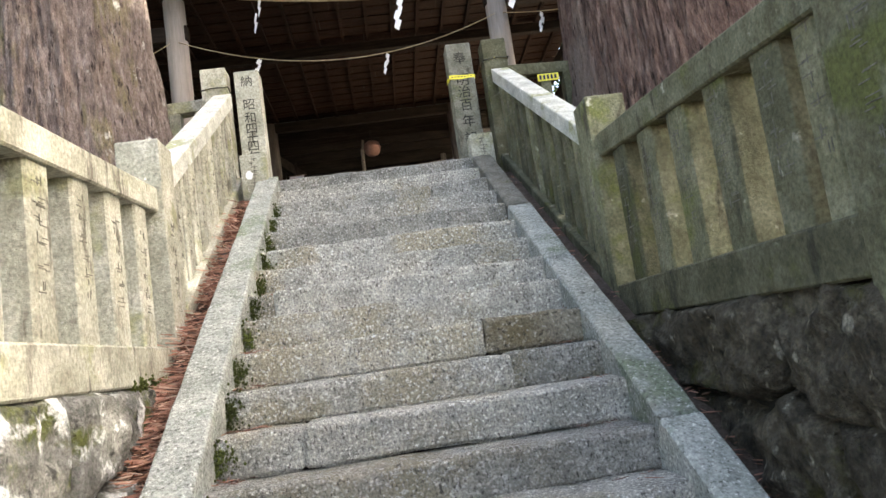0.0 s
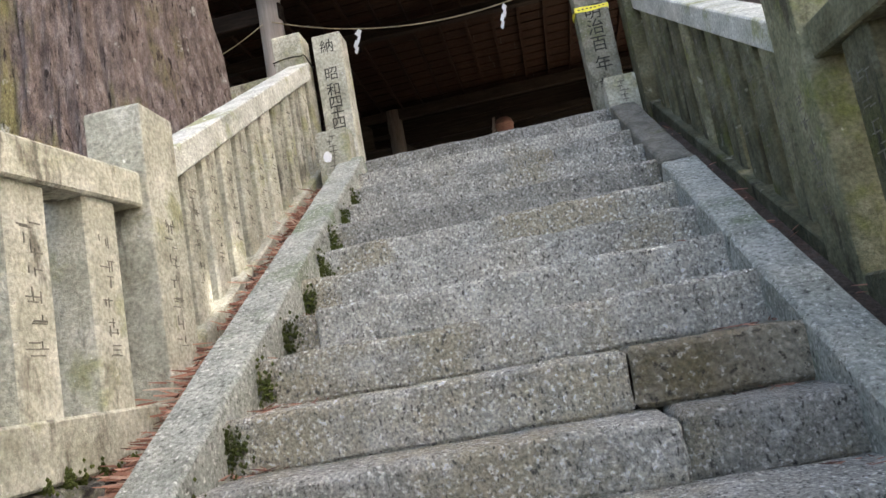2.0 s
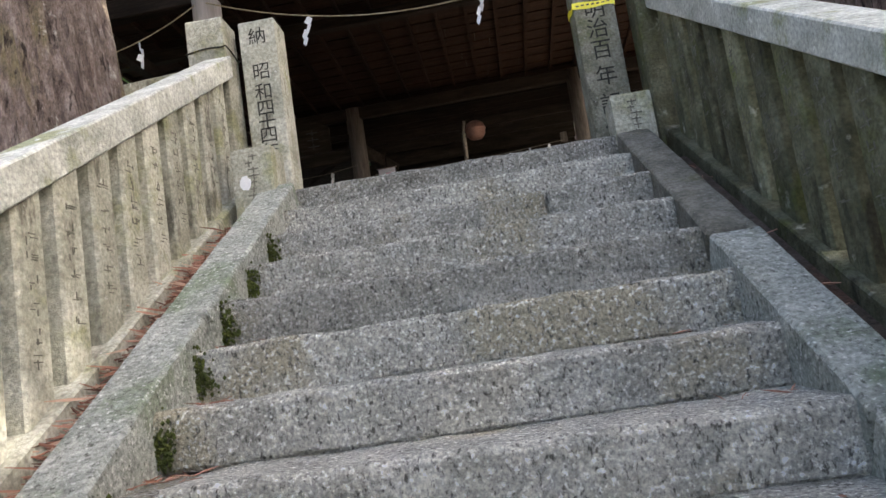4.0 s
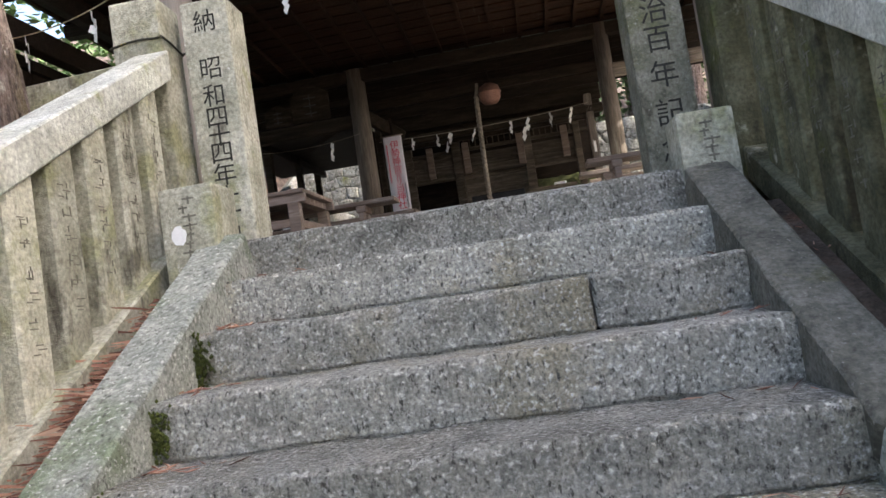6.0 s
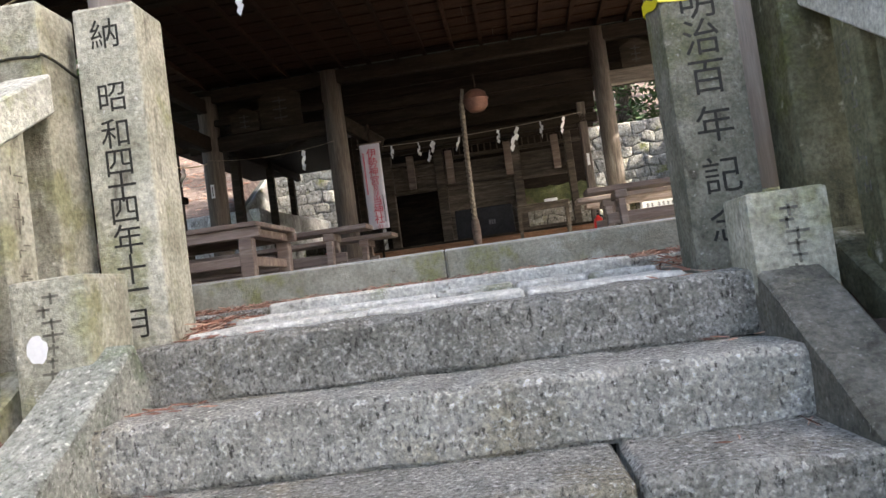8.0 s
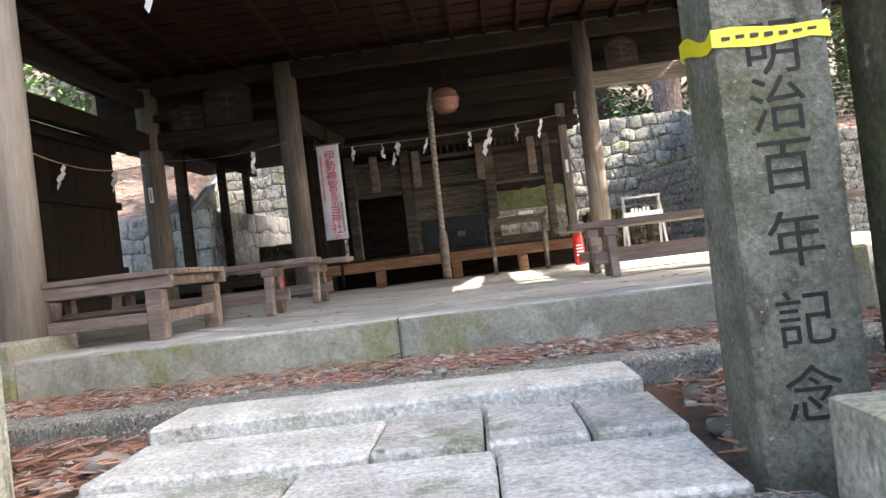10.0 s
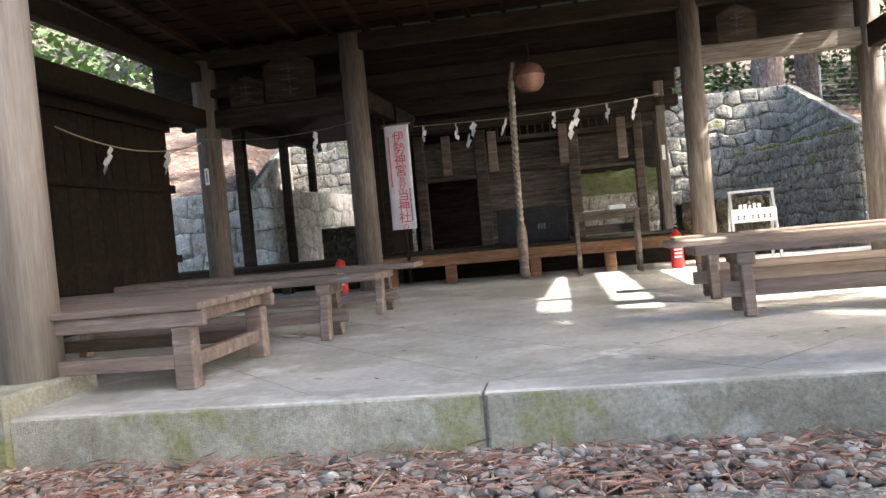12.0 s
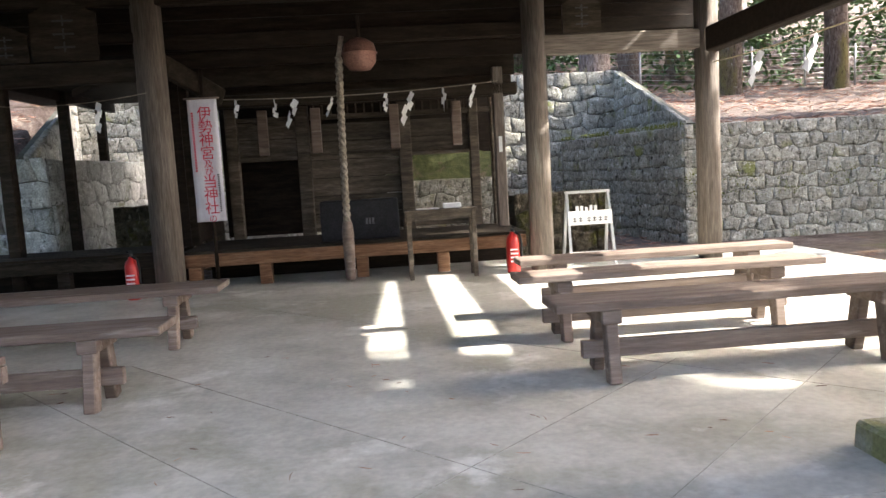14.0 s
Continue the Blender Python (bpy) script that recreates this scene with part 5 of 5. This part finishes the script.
festoon("sacred_rope", (-2.3, 10.19, 5.84), (2.0, 10.12, 5.72), 0.45, 0.007, STRAW, "thin sagging straw cord with white paper streamers", (0.24, 0.64), 0.28)
festoon("sacred_rope", (-2.42, 10.19, 5.84), (-4.5, 10.25, 5.6), 0.22, 0.006, STRAW, "thin straw cord with a white paper streamer at the corner bay", (0.31, 0.62), 0.28)
festoon("sacred_rope", (2.12, 10.12, 5.72), (3.7, 10.2, 5.8), 0.06, 0.006, STRAW, "thin straw cord with a white paper streamer at the corner bay", (0.33,), 0.28)
festoon("sacred_rope", (-4.0, 13.0, 5.2), (-3.9, 15.5, 5.3), 0.15, 0.007, STRAW, "thin straw cord with white paper streamers along the side", (0.3, 0.7), 0.26)
festoon("sacred_rope", (3.72, 15.57, 5.4), (3.72, 10.3, 5.5), 0.08, 0.006, STRAW, "thin straw cord with white paper streamers at the side bay", (0.175, 0.345), 0.3)
festoon("sacred_rope", (-1.9, 16.5, 5.38), (1.6, 16.5, 5.42), 0.06, 0.006, HEMP, "thin straw cord with white paper streamers before the shrine", (0.157, 0.277, (0.343, 0.33), (0.463, 0.2), 0.631, (0.717, 0.36), (0.817, 0.22), 0.92), 0.2)
festoon("sacred_rope", (-3.9, 15.5, 5.35), (-2.0, 15.5, 5.35), 0.08, 0.004, HEMP, "thin straw cord with a white paper streamer on the side bay", (0.75,), 0.26)


for ob in [o for o in bpy.data.objects if o.parent is None and o not in STAIR_SIDE]:
    settle(ob)
festoon("sacred_rope", (-2.1, 8.2, 5.45), (2.5, 8.3, 5.35), 0.27, 0.02, STRAW, "straw rope with white paper streamers between the trees", (0.24, 0.57, 0.86), 0.34)


# ---- trees ----
def big_cedar(x, y, z, r, h, seed, label, bark):
    t = thing("cedar_tree", label, "tree", (x, y, z), "old cedars beside the stair")
    bm = bmesh.new()
    n, rings = 420, []
    for k in range(110):
        zz = h * (k / 109) ** 2.3
        rr = r * (1 - 0.5 * zz / h) * (1 + 0.42 * math.exp(-zz / 1.3))
        ring = []
        for i in range(n):
            a = 2 * math.pi * i / n
            q = Vector((math.cos(a), math.sin(a), 0))
            ridge = 0.05 * noise.noise(Vector((q.x * 9, q.y * 9, zz * 0.35 + seed))) + 0.13 * min(0.28, abs(noise.noise(Vector((q.x * 15 + 0.5 * zz, q.y * 15, zz * 0.75 + seed))))) + 0.03 * noise.noise(Vector((q.x * 40, q.y * 40, zz * 2.5 + seed)))
            flare = 0.16 * math.exp(-zz / 0.5) * math.sin(5 * a + seed)
            ring.append(bm.verts.new((q * rr * (1 + ridge + flare)) + Vector((0, 0, zz - 0.4))))
        rings.append(ring)
    for a, b in zip(rings, rings[1:]):
        for i in range(n):
            bm.faces.new((a[i], a[(i + 1) % n], b[(i + 1) % n], b[i])).smooth = True
    bm.faces.new(rings[-1])
    part("trunk", bm, bark, t)
    # Crown above the view, added to shade the stair.
    crown(t, h * 0.55, h, 3.4, 260, seed)


def crown(t, z0, z1, spread, count, seed, leaf=0.5):
    """Boughs of small flat sprays, thinning towards the tip."""
    rnd = random.Random(seed)
    bm = bmesh.new()
    for _ in range(count):
        u = rnd.random() ** 0.8
        zz = z0 + (z1 - z0) * u
        rad = spread * (1 - u * 0.85) * math.sqrt(rnd.random())
        a = rnd.uniform(0, 2 * math.pi)
        c = Vector((rad * math.cos(a), rad * math.sin(a), zz - 0.25 * rad))
        for _ in range(5):
            d = Vector((rnd.uniform(-1, 1), rnd.uniform(-1, 1), rnd.uniform(-0.6, 0.3))).normalized() * leaf
            s = d.cross(Vector((rnd.uniform(-1, 1), rnd.uniform(-1, 1), 1))).normalized() * leaf * 0.22
            bm.faces.new([bm.verts.new(c + q) for q in (-s * 0.4, d * 0.5 - s, d, d * 0.5 + s)])
    part("crown", bm, GREENLEAF, t, "dark green cedar foliage")


big_cedar(-2.95, 7.3, 2.6, 0.95, 24, 1.3, "huge old cedar trunk with grey-brown fibrous bark and lichen", BARK)
big_cedar(3.4, 8.3, 2.9, 0.98, 24, 4.1, "huge old cedar trunk with reddish fibrous bark", REDBARK)


def forest_tree(r, h, seed):
    t = thing("forest_cedar", "tall slender cedar of the hillside and the unseen added shade trees", "tree", (0, 0, 0), "cedars on the hillside")
    bm = bmesh.new()
    pole(bm, (0, 0, -0.5), (0, 0, h * 0.95), r, r * 0.25, 12)
    part("trunk", bm, BARK, t)
    crown(t, h * 0.35, h, 2.6, 260, seed, 0.6)
    return t


first = None
# Second row: mostly unseen trees, added to block sun from stair, floor and walls.
spots = [(7.2, 27.5), (5.0, 31), (9.5, 30), (12, 26), (2, 34), (-6, 29), (-9, 25.5), (-12, 31), (14, 33), (-2, 38), (8, 38), (-8, 36), (18, 27), (-16, 26), (4.5, 42),
         (12, 2), (12.5, 6.3), (15, -2), (14, 9.0), (17, 5), (11, 4.2), (20, 0), (19, 8), (-11, 5), (-13, 11), (16, 2), (13, -6), (10, -12), (-14, -9), (16, 23.5), (19, 24), (9.2, 26), (12.7, 8.7), (13.2, 7.6), (14.5, 16.6), (16.5, 16.2), (12.4, 0.2), (13.4, 4.0), (-10, 0), (-12.5, 7.5), (9.6, 19.6), (10.8, 17.9), (18, 15.8), (11.6, 16.4)]
for i, (x, y) in enumerate(spots):
    rnd = random.Random(i)
    z = ground_height(x, min(60, y)) - 0.1
    m = Matrix.Translation((x, y, z)) @ pose(0, 0, 0, rnd.uniform(-2, 2), rnd.uniform(-2, 2), rnd.uniform(0, 360))
    if first is None:
        first = forest_tree(0.3, 17, 9)
        first.matrix_basis = m
    else:
        copy_thing(first, m)


def stump(x, y):
    z = ground_height(x, y)
    bm = bmesh.new()
    lathe(bm, [(0.6, -0.4), (0.48, 0.1), (0.36, 0.5), (0.32, 3.0), (0.3, 9.0)], 20, (x, y, z))
    mesh_thing("thick_trunk", bm, BARK, "thick pale cedar trunk rising from the littered slope", "tree")


stump(5.6, 25.4)


def wire_fence():
    f = thing("wire_fence", "grey wire mesh fence on the hillside", "fence")
    pts = [(5.5 + i * 1.6, 26.2 + 0.25 * i) for i in range(7)]
    for x, y in pts:
        z = ground_height(x, y)
        bm = bmesh.new()
        pole(bm, (x, y, z - 0.1), (x, y, z + 1.1), 0.025, n=8)
        part("post", bm, WIRE, f)
    for k in range(8):
        bm = bmesh.new()
        tube(bm, [(x, y, ground_height(x, y) + 0.1 + 0.13 * k) for x, y in pts], 0.006, 4)
        part("wire", bm, WIRE, f)


wire_fence()


def undergrowth(x0, x1, y0, y1, count, tall, label, seed):
    rnd = random.Random(seed)
    bm = bmesh.new()
    for _ in range(count):
        x, y = rnd.uniform(x0, x1), rnd.uniform(y0, y1)
        c = Vector((x, y, ground_height(x, y) + rnd.random() ** 1.3 * tall))
        for _ in range(3):
            d = Vector((rnd.uniform(-1, 1), rnd.uniform(-1, 1), rnd.uniform(-0.7, 0.5))).normalized() * rnd.uniform(0.12, 0.3)
            q = d.cross(Vector((rnd.uniform(-1, 1), rnd.uniform(-1, 1), 1))).normalized() * 0.055
            bm.faces.new([bm.verts.new(c + v) for v in (-q * 0.4, d * 0.5 - q, d, d * 0.5 + q)])
    mesh_thing("undergrowth", bm, GREENLEAF, label, "shrubs", kind="stuff")


undergrowth(-14, 26, 27.5, 33.5, 15000, 5.5, "dense dark green undergrowth at the forest edge", 77)
undergrowth(-13, -8, 18.6, 22.5, 2600, 4.5, "green shrubs on the western bank", 79)
undergrowth(-10.5, -6.8, 7.0, 17.5, 3800, 6.5, "green shrubs beyond the board wall", 78)




# ---- loose ground cover ----
def pebbles(name, label, region, count, r0, r1, seed):
    rnd = random.Random(seed)
    verts, faces = [], []
    base = [(math.cos(a) * math.cos(b), math.sin(a) * math.cos(b), math.sin(b)) for b in (-0.9, 0.0, 0.75) for a in [2 * math.pi * (k + (0.5 if b == 0 else 0)) / 7 for k in range(7)]] + [(0, 0, 1.0)]
    quads = []
    for lv in (0, 1):
        for k in range(7):
            a, b = lv * 7 + k, lv * 7 + (k + 1) % 7
            quads.append((a, b, b + 7, a + 7))
    tris = [(14 + k, 14 + (k + 1) % 7, 21) for k in range(7)]
    x0, x1, y0, y1, z = region
    for _ in range(count):
        r = r0 + (r1 - r0) * rnd.random() ** 2.2
        s = (r * rnd.uniform(0.8, 1.4), r * rnd.uniform(0.7, 1.0), r * rnd.uniform(0.45, 0.75))
        a = rnd.uniform(0, 6.28)
        cx, cy = rnd.uniform(x0, x1), rnd.uniform(y0, y1)
        cz = z + s[2] * rnd.uniform(0.1, 0.8) + 0.03 * noise.noise(Vector((cx * 2, cy * 2, 0)))
        o = len(verts)
        for px, py, pz in base:
            j = 1 + rnd.uniform(-0.12, 0.12)
            px, py, pz = px * s[0] * j, py * s[1] * j, pz * s[2] * j
            verts.append((cx + px * math.cos(a) - py * math.sin(a), cy + px * math.sin(a) + py * math.cos(a), cz + pz))
        faces += [tuple(o + i for i in f) for f in quads + tris]
    me = bpy.data.meshes.new(name)
    me.from_pydata(verts, [], faces)
    for p in me.polygons:
        p.use_smooth = True
    me.materials.append(PEBBLE_STUFF)
    return tagged(new(name, me), label, "gravel", kind="stuff")


PEBBLE_STUFF = surface("mixed_pebbles", [(0.16, 0.16, 0.155), (0.33, 0.325, 0.31), (0.5, 0.49, 0.46)], 3, rough=0.75, bumps=[("noise", 60, 0.25, ONE)], spread=0)
nt = PEBBLE_STUFF.node_tree
geo = nt.nodes.new("ShaderNodeNewGeometry")
tone = ramp(nt, geo.outputs["Random Per Island"], [(0.0, (0.1, 0.09, 0.075)), (0.35, (0.2, 0.185, 0.16)), (0.65, (0.32, 0.31, 0.28)), (0.88, (0.42, 0.39, 0.34)), (1.0, (0.64, 0.62, 0.58))])
nt.links.new(tone, nt.nodes["Principled BSDF"].inputs["Base Color"])
settle(pebbles("gravel", "grey river pebbles along the platform edge", (-6, 6, 9.39, 9.92, 3.1), 9000, 0.006, 0.034, 5))
pebbles("gravel", "grey stones in the litter beside the landing", (0.95, 4.0, 8.2, 9.18, 3.02), 300, 0.02, 0.08, 6)
pebbles("gravel", "grey stones in the litter beside the landing", (-4.0, -1.0, 8.3, 9.18, 3.02), 200, 0.02, 0.08, 7)


def needles(name, label, spot, count, size, seed):
    """Fallen cedar sprays: short bent three-sided twigs heaped at random; spot gives a place for a random source."""
    rnd = random.Random(seed)
    verts, faces = [], []
    for _ in range(count):
        x, y, z = spot(rnd)
        a, pitch = rnd.uniform(0, 6.28), rnd.uniform(-0.15, 0.28)
        l, w = size * rnd.uniform(0.5, 1.4), size * rnd.uniform(0.028, 0.06)
        d = Vector((math.cos(a) * math.cos(pitch), math.sin(a) * math.cos(pitch), math.sin(pitch)))
        s = d.cross(Vector((0, 0, 1))).normalized()
        bend = s * rnd.uniform(-0.3, 0.3) * l
        p = Vector((x, y, z))
        o = len(verts)
        for k, (f, ww) in enumerate(((0, 0.5), (0.5, 1.0), (1.0, 0.25))):
            c = p + d * (l * f) + bend * (f * f)
            for q in (s, -s * 0.5 + Vector((0, 0, 0.9)), -s * 0.5 - Vector((0, 0, 0.9))):
                verts.append(c + q * w * ww)
        for k in (0, 3):
            for i in range(3):
                j = (i + 1) % 3
                faces.append((o + k + i, o + k + j, o + k + 3 + j, o + k + 3 + i))
    me = bpy.data.meshes.new(name)
    me.from_pydata(verts, [], faces)
    me.materials.append(LITTER_STUFF)
    return tagged(new(name, me), label, "leaf litter", kind="stuff")


LITTER_STUFF = surface("fallen_cedar_sprays", [(0.14, 0.055, 0.03), (0.26, 0.115, 0.07)], 9, rough=0.9, spread=0)
nt = LITTER_STUFF.node_tree
geo = nt.nodes.new("ShaderNodeNewGeometry")
tone = ramp(nt, geo.outputs["Random Per Island"], [(0.0, (0.1, 0.055, 0.04)), (0.35, (0.3, 0.15, 0.105)), (0.75, (0.45, 0.25, 0.18)), (1.0, (0.5, 0.36, 0.27))])
nt.links.new(tone, nt.nodes["Principled BSDF"].inputs["Base Color"])


def gutter(side):
    def spot(rnd):
        for _ in range(40):
            y = rnd.uniform(2.3, 7.4)
            dense = 1.0 if y < 4.6 else 0.22 + 1.3 * max(0.0, noise.noise(Vector((y * 1.7, side * 3.0, 0))))
            if rnd.random() < dense:
                break
        x = side * (rnd.uniform(1.13, 1.32) if y > 5.0 else rnd.uniform(1.1, 1.4))
        return x, y, nose(y) - (0.06 if side < 0 else 0.15) - rnd.random() * 0.09
    return spot


def gutter_bed(side):
    bm = bmesh.new()
    bar(bm, (side * 1.255, 2.0, nose(2.0) - (0.27 if side < 0 else 0.31)), (side * 1.255, 7.7, nose(7.7) - (0.27 if side < 0 else 0.31)), 0.25, 0.2)
    mesh_thing("gutter_bed", bm, EARTH, "earth strip between kerb and fence", "ground", kind="structure")


gutter_bed(-1)
gutter_bed(1)
needles("cedar_litter", "rust-brown fallen cedar sprays in the gutter", gutter(-1), 5600, 0.11, 1)
needles("cedar_litter", "rust-brown fallen cedar sprays in the gutter", gutter(1), 420, 0.08, 2)
settle(needles("cedar_litter", "rust-brown cedar sprays among the pebbles", lambda r: (r.uniform(-6, 6), r.uniform(9.45, 9.9) if r.random() < 0.75 else r.uniform(9.3, 9.5), 3.125 + 0.03 * r.random()), 6500, 0.07, 3))
needles("cedar_litter", "rust-brown cedar sprays beside the landing", lambda r: (r.choice((-1, 1)) * r.uniform(0.97, 3.6), r.uniform(8.25, 9.2), 3.04 + 0.06 * r.random()), 3000, 0.1, 4)


def on_steps(r):
    i = r.randint(0, 14)
    side = -1 if r.random() < 0.8 else 1
    return side * (0.95 - abs(r.gauss(0, 0.12))), STEP_Y[i] + r.uniform(0.18, 0.32), TOP - RISE * i + 0.006


needles("cedar_litter", "a few rust-brown sprays on the treads", on_steps, 420, 0.06, 8)


settle(needles("cedar_litter", "a few stray twigs on the concrete floor", lambda r: (r.uniform(-2.5, 2.5), r.uniform(10.0, 13.0), FLOOR + 0.005), 70, 0.05, 12))


def on_hill(r):
    x = r.uniform(-12, 14)
    y = 18.6 + 12 * r.random() ** 1.3
    return x, y, ground_height(x, y) + 0.03


needles("cedar_litter", "dead branches and sprays strewn over the hillside", on_hill, 6500, 0.17, 9)
